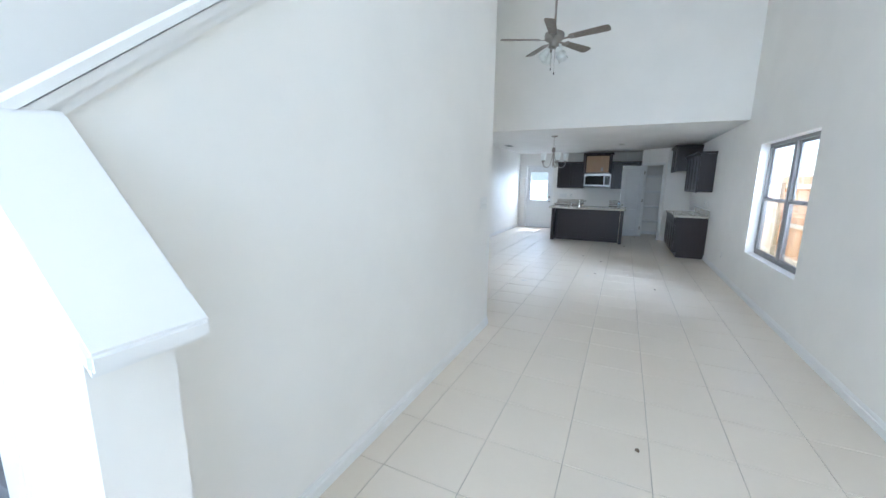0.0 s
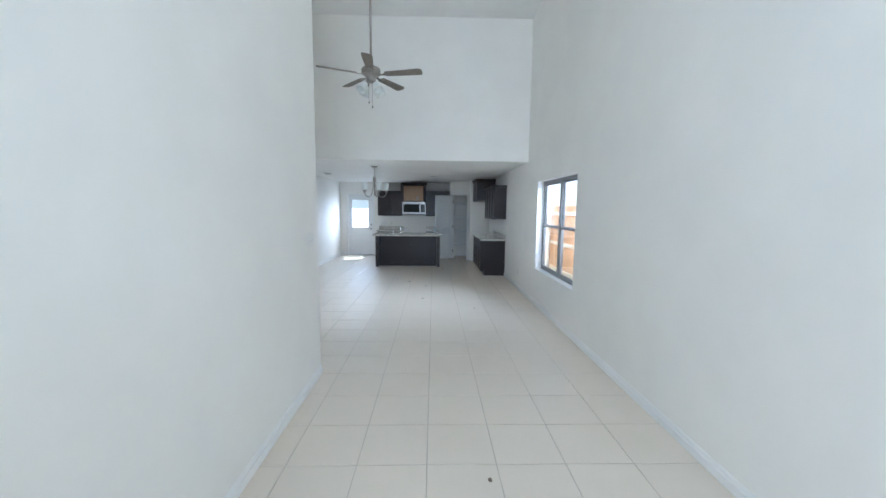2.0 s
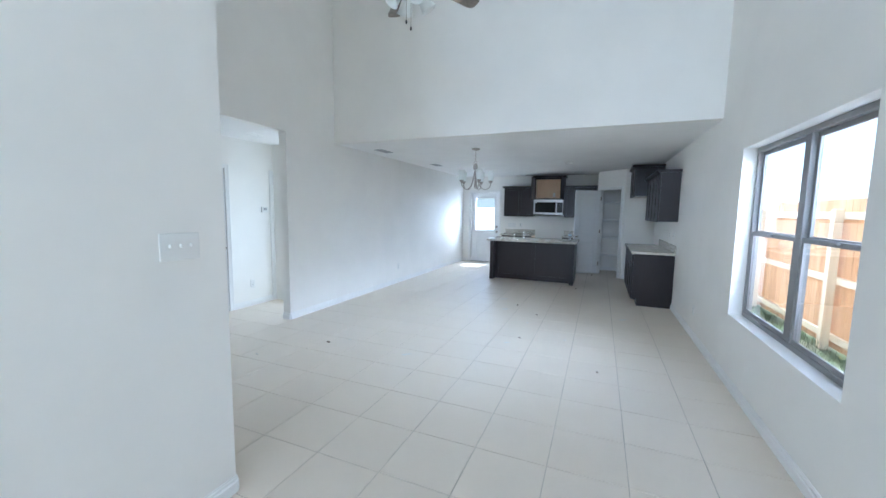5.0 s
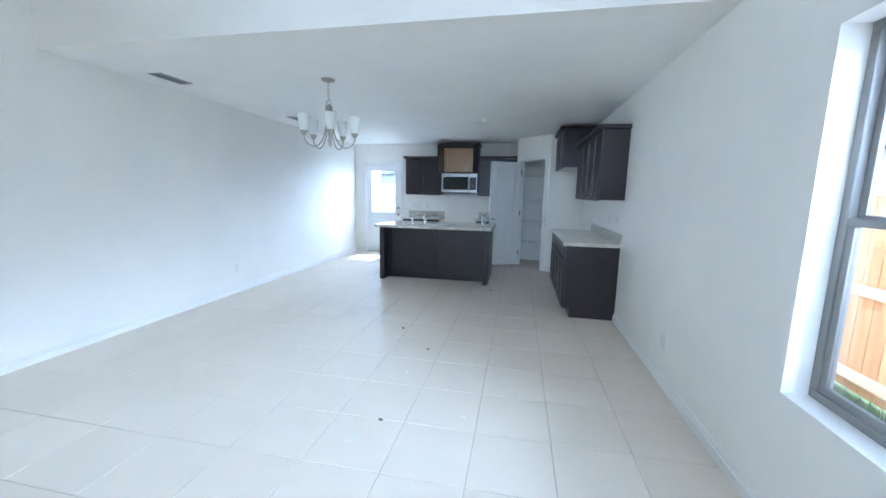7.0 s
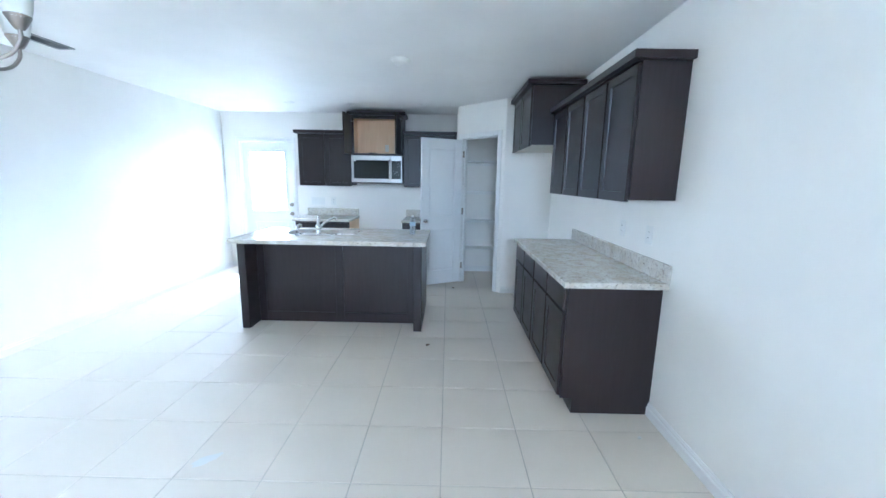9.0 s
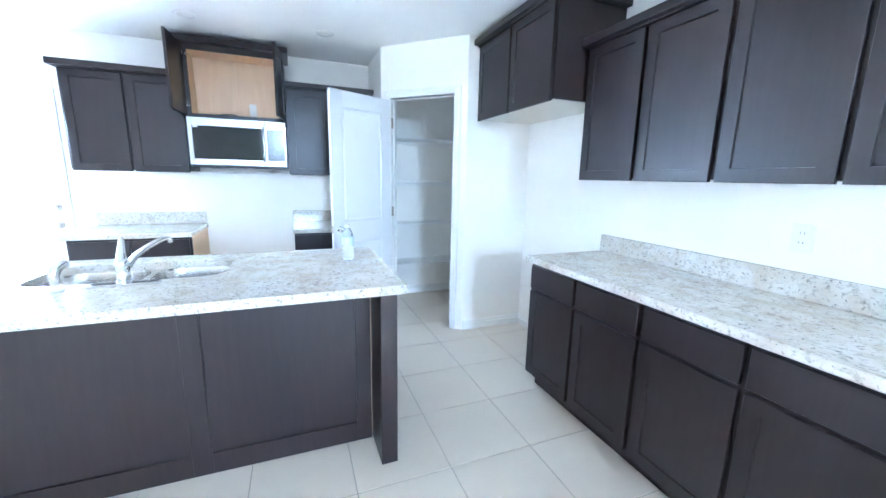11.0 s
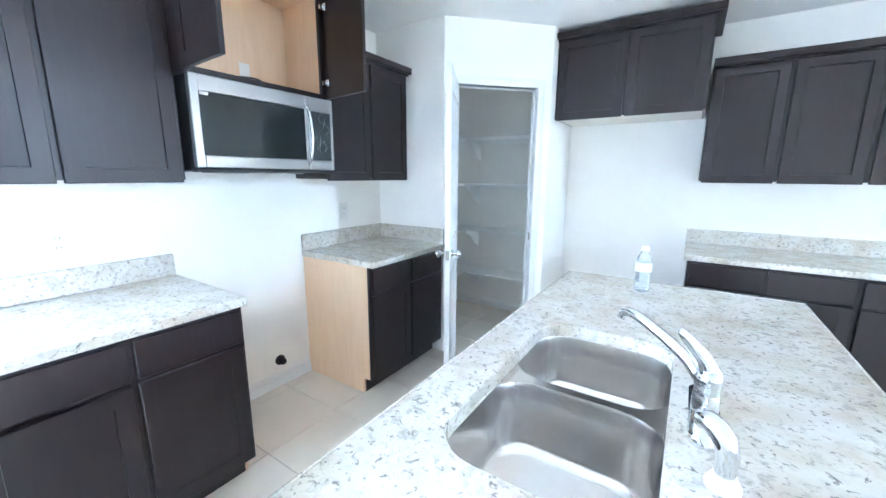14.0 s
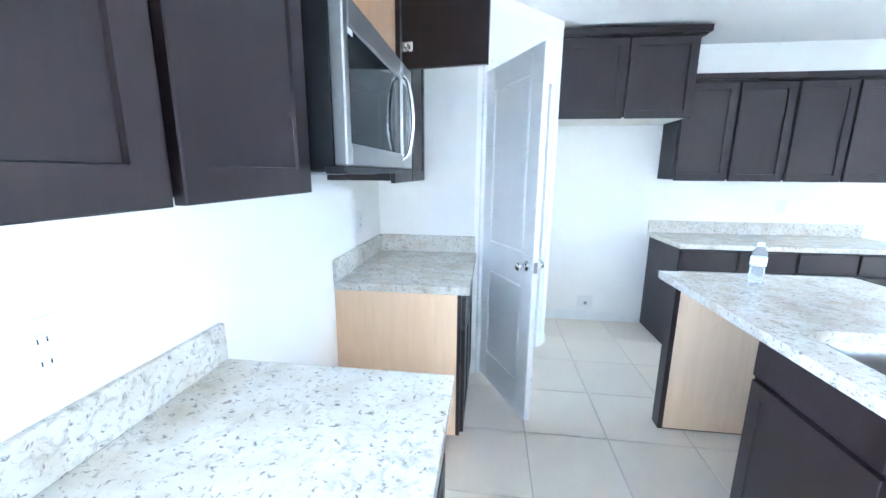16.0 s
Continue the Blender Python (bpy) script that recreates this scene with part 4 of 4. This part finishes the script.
# ---- ceiling things ----
def fan():
    th = thing("ceiling_fan", "brushed nickel five-blade ceiling fan on a long rod", "ceiling fan", pose(-1.0, 4.575, 3.28))
    b = bmesh.new()
    tube(b, [(0, 0, 0.16), (0, 0, HZ - 3.29)], 0.0135, 12)
    part("rod", b, NICKEL, th)
    b = bmesh.new()
    lathe(b, [(0, 0), (0.012, 0.0), (0.05, 0.03), (0.07, 0.075), (0.072, 0.085), (0, 0.085)], 24, pose(0, 0, HZ - 3.28 - 0.085))
    part("canopy", b, NICKEL, th)
    b = bmesh.new()
    lathe(b, [(0, 0.165), (0.02, 0.165), (0.03, 0.13), (0.075, 0.118), (0.115, 0.095), (0.122, 0.07), (0.118, 0.05), (0.122, 0.035), (0.10, 0.015), (0.07, 0.0), (0.055, -0.03), (0.062, -0.045), (0.05, -0.07), (0.02, -0.08), (0, -0.08)], 32)
    part("motor", b, NICKEL, th, "turned nickel motor housing")
    for k in range(5):
        m = pose(0, 0, 0.022, 0, 0, -85 + 72 * k) @ pose(0, 0, 0, -12)
        b = bmesh.new()
        pts = [(0.20, -0.048), (0.62, -0.066), (0.655, -0.055), (0.668, -0.03), (0.668, 0.03), (0.655, 0.055), (0.62, 0.066), (0.20, 0.048), (0.185, 0.03), (0.185, -0.03)]
        prism(b, pts, -0.004, 0.003, m)
        bl = part("blade", b, BLADE, th, "grey wood blade")
        b = bmesh.new()
        prism(b, [(0.07, -0.016), (0.16, -0.014), (0.215, -0.034), (0.25, -0.03), (0.25, 0.03), (0.215, 0.034), (0.16, 0.014), (0.07, 0.016)], -0.011, -0.0042, m)
        part("blade_iron", b, NICKEL, bl)
    for k in range(4):
        a = radians(45 + 90 * k)
        m = Matrix.Translation((0.055 * math.cos(a), 0.055 * math.sin(a), -0.07)) @ pose(0, 0, 0, 0, 0, math.degrees(a)) @ pose(0, 0, 0, 0, 142)
        b = bmesh.new()
        lathe(b, [(0.018, 0.0), (0.02, 0.04), (0.0, 0.04)], 14, m)
        part("light_arm", b, NICKEL, th)
        b = bmesh.new()
        lathe(b, [(0.022, 0.035), (0.042, 0.07), (0.05, 0.11), (0.058, 0.15), (0.066, 0.165), (0.063, 0.165), (0.055, 0.15), (0.047, 0.11), (0.039, 0.07), (0.019, 0.037)], 20, m)
        part("shade", b, FROST, th, "frosted glass tulip shade")
    for x, y, z in ((0.02, -0.03, -0.37), (-0.025, -0.02, -0.31)):
        b = bmesh.new()
        tube(b, [(x, y, -0.07), (x, y, z)], 0.0018, 6)
        pc = part("pull_chain", b, NICKEL, th)
        b = bmesh.new()
        lathe(b, [(0, 0), (0.006, 0.003), (0.007, 0.02), (0.003, 0.03), (0, 0.031)], 10, pose(x, y, z - 0.028))
        part("pull", b, BLACK, pc, "dark pull")


fan()


def chandelier():
    th = thing("chandelier", "brushed nickel five-arm chandelier with frosted glass shades", "chandelier", pose(-1.455, 7.71, 1.855))
    top = CZ - 1.855
    b = bmesh.new()
    lathe(b, [(0, top), (0.065, top), (0.066, top - 0.012), (0.055, top - 0.022), (0.012, top - 0.028), (0.008, top - 0.04), (0, top - 0.04)], 28)
    part("canopy", b, NICKEL, th)
    for k in range(5):
        z = top - 0.052 - 0.03 * k
        b = bmesh.new()
        ring = [(0.010 * math.cos(a) * (1 if k % 2 else 0), 0.010 * math.cos(a) * (0 if k % 2 else 1), z + 0.019 * math.sin(a)) for a in np.linspace(0, 2 * math.pi, 13)]
        tube(b, ring, 0.0022, 6, False)
        part("chain_link", b, NICKEL, th)
    b = bmesh.new()
    tube(b, [(0.026 * math.cos(a), 0, top - 0.222 + 0.026 * math.sin(a)) for a in np.linspace(0, 2 * math.pi, 21)], 0.003, 8, False)
    part("loop", b, NICKEL, th)
    b = bmesh.new()
    lathe(b, [(0, 0.415), (0.010, 0.412), (0.016, 0.40), (0.034, 0.392), (0.034, 0.325), (0.028, 0.318), (0.012, 0.31), (0.010, 0.10), (0.016, 0.09), (0.018, 0.06), (0.010, 0.03), (0.004, 0.012), (0, 0.01)], 24)
    part("column", b, NICKEL, th)
    for k in range(5):
        m = pose(0, 0, 0, 0, 0, -59 + 72 * k)
        b = bmesh.new()
        tube(b, [m @ p for p in curve_pts([(0.012, 0, 0.30), (0.038, 0, 0.17), (0.082, 0, 0.05), (0.145, 0, 0.0), (0.208, 0, 0.015), (0.245, 0, 0.06), (0.249, 0, 0.10)], 7)], 0.0062, 10)
        arm = part("arm", b, NICKEL, th, "slender curved arm")
        mm = m @ Matrix.Translation((0.249, 0, 0.095))
        b = bmesh.new()
        lathe(b, [(0, 0), (0.012, 0), (0.02, 0.012), (0.034, 0.04), (0.034, 0.045), (0.0, 0.045)], 20, mm)
        part("cup", b, NICKEL, arm)
        b = bmesh.new()
        lathe(b, [(0.0315, 0.035), (0.038, 0.06), (0.048, 0.12), (0.055, 0.198), (0.052, 0.198), (0.045, 0.12), (0.035, 0.06), (0.028, 0.046)], 24, mm)
        part("shade", b, FROST, arm, "frosted glass cup shade")


chandelier()


def vent(m, label, w=0.15, l=0.36, paint=GRILLE, hollow=DEEP_BLACK):
    th = thing("ceiling_vent", label, "vent", m, "ceiling vents")
    b = bmesh.new()
    for x0, x1, y0, y1 in ((-w / 2, w / 2, -l / 2, -l / 2 + 0.02), (-w / 2, w / 2, l / 2 - 0.02, l / 2), (-w / 2, -w / 2 + 0.02, -l / 2 + 0.02, l / 2 - 0.02), (w / 2 - 0.02, w / 2, -l / 2 + 0.02, l / 2 - 0.02)):
        bx(b, x0, x1, y0, y1, -0.008, 0, 0.002)
    part("frame", b, paint, th)
    # flat sheet whose colour stands in for the shade behind the slats
    b = bmesh.new()
    bx(b, -w / 2 + 0.02, w / 2 - 0.02, -l / 2 + 0.02, l / 2 - 0.02, -0.002, -0.0005)
    part("shade_sheet", b, hollow, th)
    n = 7
    for k in range(n):
        x = -w / 2 + 0.025 + (w - 0.05) * (k + 0.5) / n
        b = bmesh.new()
        bx(b, -0.006, 0.006, -l / 2 + 0.02, l / 2 - 0.02, -0.0008, 0.0008, m=Matrix.Translation((x, 0, -0.006)) @ pose(0, 0, 0, 0, 35))
        part("slat", b, paint, th)
    return th


vent(pose(-3.02, 7.48, CZ), "grey metal ceiling vent grille near the west wall")
vent(pose(-2.95, 9.55, CZ), "grey metal ceiling vent grille near the west wall")
vent(pose(-4.12, 5.12, CZ), "pale ceiling vent grille in the hallway", 0.2, 0.2, PLASTIC, GRILLE)
vent(pose(-3.98, 5.72, CZ), "pale ceiling vent grille in the hallway", 0.13, 0.2, PLASTIC, GRILLE)


def downlight(x, y, r=0.075):
    th = thing("downlight", "white recessed ceiling light, switched off", "ceiling light", pose(x, y, CZ), "ceiling lights")
    b = bmesh.new()
    lathe(b, [(r, 0), (r, -0.004), (r - 0.006, -0.009), (r - 0.02, -0.006), (r - 0.022, -0.001)], 28)
    part("trim_ring", b, TRIM, th)
    b = bmesh.new()
    lathe(b, [(0, -0.003), (r - 0.022, -0.003), (r - 0.022, -0.0005)], 28)
    part("diffuser", b, PLASTIC, th)


for x, y in ((-0.13, 11.81), (-1.10, 11.84), (-1.97, 11.79)):
    downlight(x, y)
sd = thing("smoke_detector", "white round smoke detector on the ceiling", "smoke detector", pose(-0.2, 9.89, CZ))
b = bmesh.new()
lathe(b, [(0.085, 0), (0.085, -0.006), (0.075, -0.012)], 30)
part("base", b, PLASTIC, sd)
b = bmesh.new()
lathe(b, [(0.074, -0.010), (0.07, -0.026), (0.06, -0.034), (0.02, -0.036), (0, -0.036)], 30)
part("cover", b, PLASTIC, sd)


# ---- plates on the walls ----
def plate(label, m, gangs, kind):
    """Switches or outlets on a plate; x along the wall, y into the wall."""
    w = 0.083 + 0.046 * (gangs - 1)
    th = thing("switch_plate" if kind == "switch" else "outlet", label, "light switch" if kind == "switch" else "outlet", m)
    b = bmesh.new()
    bx(b, -w / 2, w / 2, -0.007, 0, -0.061, 0.061, 0.004, 2)
    part("plate", b, PLASTIC, th)
    for k in range(gangs):
        x = (k - (gangs - 1) / 2) * 0.046
        if kind == "switch":
            b = bmesh.new()
            bx(b, x - 0.005, x + 0.005, -0.019, -0.007, -0.004, 0.012, 0.002)
            part("toggle", b, PLASTIC, th)
        else:
            for z in (-0.02, 0.02):
                b = bmesh.new()
                bx(b, x - 0.017, x + 0.017, -0.0095, -0.007, z - 0.014, z + 0.014, 0.004)
                r = part("receptacle", b, PLASTIC, th)
                # thin black blocks in place of the shade inside the slots
                b = bmesh.new()
                bx(b, x - 0.008, x - 0.006, -0.0103, -0.0096, z - 0.003, z + 0.006)
                bx(b, x + 0.006, x + 0.008, -0.0103, -0.0096, z - 0.003, z + 0.006)
                part("slots", b, DEEP_BLACK, r)
    return th


plate("white four-gang switch plate over the granite upstand", pose(-1.881, BY, 1.12), 4, "switch")
plate("white outlet plate over the granite upstand", pose(-1.631, BY, 1.121), 1, "outlet")
plate("white outlet plate beside the pantry corner", pose(-0.06, BY, 1.14), 1, "outlet")
plate("white outlet plate over the long counter", pose(RX, 9.26, 1.15, 0, 0, -90), 1, "outlet")
plate("white outlet plate over the long counter", pose(RX, 8.88, 1.15, 0, 0, -90), 1, "outlet")
plate("white outlet plate low on the west wall", pose(LX, 8.62, 0.34, 0, 0, 90), 1, "outlet")
plate("white outlet plate low under the window wall", pose(RX, 7.2, 0.34, 0, 0, -90), 1, "outlet")
plate("white three-gang switch plate near the end of the stair wall", pose(HX, 2.93, 1.335, 0, 0, 90), 3, "switch")
plate("white outlet plate low in the hallway", pose(-4.47, 6.0, 0.34, 0, 0, 90), 1, "outlet")
vb = thing("valve_box", "white recessed water valve box in the fridge space", "valve box", pose(RX, 10.865, 0.19, 0, 0, -90))
b = bmesh.new()
for x0, x1, z0, z1 in ((-0.075, 0.075, -0.06, -0.045), (-0.075, 0.075, 0.045, 0.06), (-0.075, -0.06, -0.045, 0.045), (0.06, 0.075, -0.045, 0.045)):
    bx(b, x0, x1, -0.008, 0, z0, z1, 0.002)
part("frame", b, PLASTIC, vb)
b = bmesh.new()
bx(b, -0.06, 0.06, -0.003, -0.001, -0.045, 0.045)
part("back", b, PLASTIC, vb)
b = bmesh.new()
lathe(b, [(0, 0), (0.010, 0), (0.010, 0.02), (0.016, 0.022), (0.016, 0.03), (0, 0.03)], 12, pose(0, -0.004, -0.01, 90))
part("valve", b, NICKEL, vb)
tm = thing("thermostat", "small white thermostat with a grey screen", "thermostat", pose(-4.47, 6.26, 1.48, 0, 0, 90))
b = bmesh.new()
bx(b, -0.06, 0.06, -0.025, 0, -0.045, 0.045, 0.006, 2)
part("body", b, PLASTIC, tm)
b = bmesh.new()
bx(b, -0.03, 0.03, -0.0265, -0.0252, -0.012, 0.028)
part("screen", b, GRILLE, tm)
gp = thing("gas_stub", "black capped pipe stub low in the range gap", "pipe", pose(-0.675, BY, 0.178, 90))
b = bmesh.new()
lathe(b, [(0.034, 0), (0.034, 0.008), (0.027, 0.012), (0.022, 0.012), (0.022, 0.045), (0.018, 0.05), (0, 0.05)], 20)
part("cap", b, DEEP_BLACK, gp)


# ---- litter on the floor ----
random.seed(11)
for x, y, s in ((-0.72, 7.82, 0.028), (-0.34, 7.36, 0.026), (-0.40, 6.9, 0.02), (0.07, 9.63, 0.028), (1.39, 8.42, 0.02), (-2.34, 5.17, 0.03),
                (0.49, 5.58, 0.022), (0.13, 6.39, 0.02), (0.16, 1.66, 0.024), (0.325, 11.51, 0.03), (-0.01, 11.52, 0.015), (-0.06, 11.95, 0.014), (-2.77, 4.58, 0.018), (1.46, 7.25, 0.018), (-2.163, 5.334, 0.018), (-0.375, 6.237, 0.024), (-0.863, 6.0, 0.012), (-0.621, 6.064, 0.014)):
    b = bmesh.new()
    n = 7
    pts = [(s * (0.6 + 0.5 * random.random()) * math.cos(2 * math.pi * i / n), 0.6 * s * (0.6 + 0.5 * random.random()) * math.sin(2 * math.pi * i / n)) for i in range(n)]
    prism(b, pts, 0, s * 0.28)
    bmesh.ops.bevel(b, geom=b.edges[:], offset=s * 0.06, segments=1, affect="EDGES")
    pale = s < 0.021
    one("plaster_crumb" if pale else "wood_chip", b, PLASTER if pale else DEBRIS, "pale plaster crumb on the tile floor" if pale else "small brown chip of debris on the tile floor", "debris", pose(x, y, 0.0005, 0, 0, random.random() * 180), "floor debris")
for x, y, s in ((0.82, 7.64, 0.07), (-0.85, 7.49, 0.07), (-1.02, 8.16, 0.075), (-1.366, 5.217, 0.06), (-0.482, 6.025, 0.045), (-0.738, 7.83, 0.05)):
    b = bmesh.new()
    n = 14
    pts = [(s * (0.55 + 0.6 * random.random()) * math.cos(2 * math.pi * i / n), 0.5 * s * (0.5 + 0.6 * random.random()) * math.sin(2 * math.pi * i / n)) for i in range(n)]
    prism(b, pts, 0, 0.0012)
    one("plaster_smear", b, PLASTER, "thin smear of pale plaster dust on the tile", "debris", pose(x, y, 0.0005, 0, 0, 40), "floor debris")


# ---- outside ----
b = bmesh.new()
bx(b, -400, 400, -400, 400, -0.6, -0.2)
structure("ground", b, GROUND, "thin lawn on bare soil")
b = bmesh.new()
bx(b, RX + 0.17, RX + 1.0, -4, 16, -0.22, -0.15, 0.01)
structure("pavement", b, CONCRETE, "pale concrete strip beside the house")
b = bmesh.new()
bx(b, -5, -0.5, BY + 0.16, 16.0, -0.22, -0.06, 0.01)
structure("patio", b, CONCRETE, "pale concrete patio behind the back door")

FX = 3.25
fence = thing("fence", "new orange cedar board fence with pale pine rails", "fence", pose(FX, 0, -0.2))
b = bmesh.new()
bx(b, 0.0, 0.016, -0.069, 0.069, 0, 1.9, 0.003)
board = mesh_of("board", b, CEDAR)
for k in range(130):
    o = new("board", board)
    o.parent, o.location = fence, (0.022, -3 + 0.142 * k, 0.03)
for z in (0.17, 0.90, 1.72):
    b = bmesh.new()
    bx(b, -0.02, 0.02, -3.1, 15.5, z - 0.044, z + 0.044, 0.003)
    part("rail", b, PINE, fence, "pale pine rail")
for k in range(-4, 4):
    b = bmesh.new()
    bx(b, -0.11, -0.0205, 8.1 + 2.4 * k - 0.045, 8.1 + 2.4 * k + 0.045, -0.05, 1.80, 0.004)
    part("post", b, PINE, fence, "pale pine post")

random.seed(3)
gv, gf = [], []
for k in range(3200):
    x, y = FX - 0.05 - abs(random.gauss(0, 0.45)), random.uniform(1.0, 12.0)
    if x < RX + 1.02:
        continue
    h, a, le = random.uniform(0.05, 0.2), random.uniform(0, 6.28), random.uniform(-0.06, 0.06)
    dx, dy_ = 0.004 * math.cos(a), 0.004 * math.sin(a)
    i = len(gv)
    gv += [(x - dx, y - dy_, -0.2), (x + dx, y + dy_, -0.2), (x + le, y + le * math.sin(a), -0.2 + h)]
    gf.append((i, i + 1, i + 2))
me = bpy.data.meshes.new("grass")
me.from_pydata(gv, [], gf)
me.materials.append(GRASS)
tagged(new("grass", me), "thin tufts of grass along the fence", "grass", kind="stuff")


def house(m, w, d, h, label):
    th = thing("house", label, "house", m)
    b = bmesh.new()
    bx(b, 0, w, 0, d, 0, h)
    part("wall", b, SIDING, th)
    b = bmesh.new()
    prism(b, [(-0.5, h - 0.05), (d + 0.5, h - 0.05), (d / 2, h + d * 0.24)], -0.5, w + 0.5, YZ)
    part("roof", b, SHINGLE, th, "grey shingle roof")
    for x in (w * 0.2, w * 0.55, w * 0.8):
        for y, s in ((-0.03, -1), (d + 0.03, 1)):
            b = bmesh.new()
            bx(b, x - 0.55, x + 0.55, y - 0.04, y + 0.04, 0.95, 2.15, 0.01)
            wd = part("window", b, TRIM, th)
            b = bmesh.new()
            bx(b, x - 0.47, x + 0.47, y - 0.05, y + 0.05, 1.03, 2.07)
            part("pane", b, BLACKGLASS, wd)
    return th


house(pose(14.5, 2.0, -0.2, 0, 0, 90), 12, 7, 2.7, "pale neighbouring house with a grey shingle roof beyond the fence")
house(pose(-11.0, 27.0, -0.2), 14, 8, 2.7, "pale neighbouring house behind the back yard")


# ---- floor tiles ----
P, G, X0, Y0 = 0.445, 0.0025, 0.222, 1.80
b = bmesh.new()
h = P / 2 - G
bx(b, -h, h, -h, h, -0.009, 0, 0.0016)
tile = mesh_of("tile", b, TILE)
floor = bpy.data.objects["floor"]
random.seed(21)
sx0, sx1, sy0, sy1 = -4.62, RX, SY, BY
verts, faces = [], []
for i in range(-12, 5):
    for j in range(-17, 26):
        xc, yc = X0 + P * (i + 0.5), Y0 + P * (j + 0.5)
        xa, xb, ya, yb = max(xc - h, sx0), min(xc + h, sx1), max(yc - h, sy0), min(yc + h, sy1)
        if xb - xa < 0.02 or yb - ya < 0.02:
            continue
        whole = xb - xa > 2 * h - 0.001 and yb - ya > 2 * h - 0.001
        if whole and i >= -6 and yc > -0.4:
            o = new("tile", tile)
            o.parent, o.location = floor, (xc, yc, 0)
            o.rotation_euler = (random.gauss(0, 0.0012), random.gauss(0, 0.0012), 0)
        else:
            n = len(verts)
            verts += [(xa, ya, -0.004), (xb, ya, -0.004), (xb, yb, -0.004), (xa, yb, -0.004), (xa, ya, 0), (xb, ya, 0), (xb, yb, 0), (xa, yb, 0)]
            faces += [(n + 4, n + 5, n + 6, n + 7), (n, n + 1, n + 5, n + 4), (n + 1, n + 2, n + 6, n + 5), (n + 2, n + 3, n + 7, n + 6), (n + 3, n, n + 4, n + 7)]
me = bpy.data.meshes.new("edge_tiles")
me.from_pydata(verts, [], faces)
me.materials.append(TILE)
o = tagged(new("edge_tiles", me), "cut cream tiles along the walls", kind="stuff")
o.parent = floor
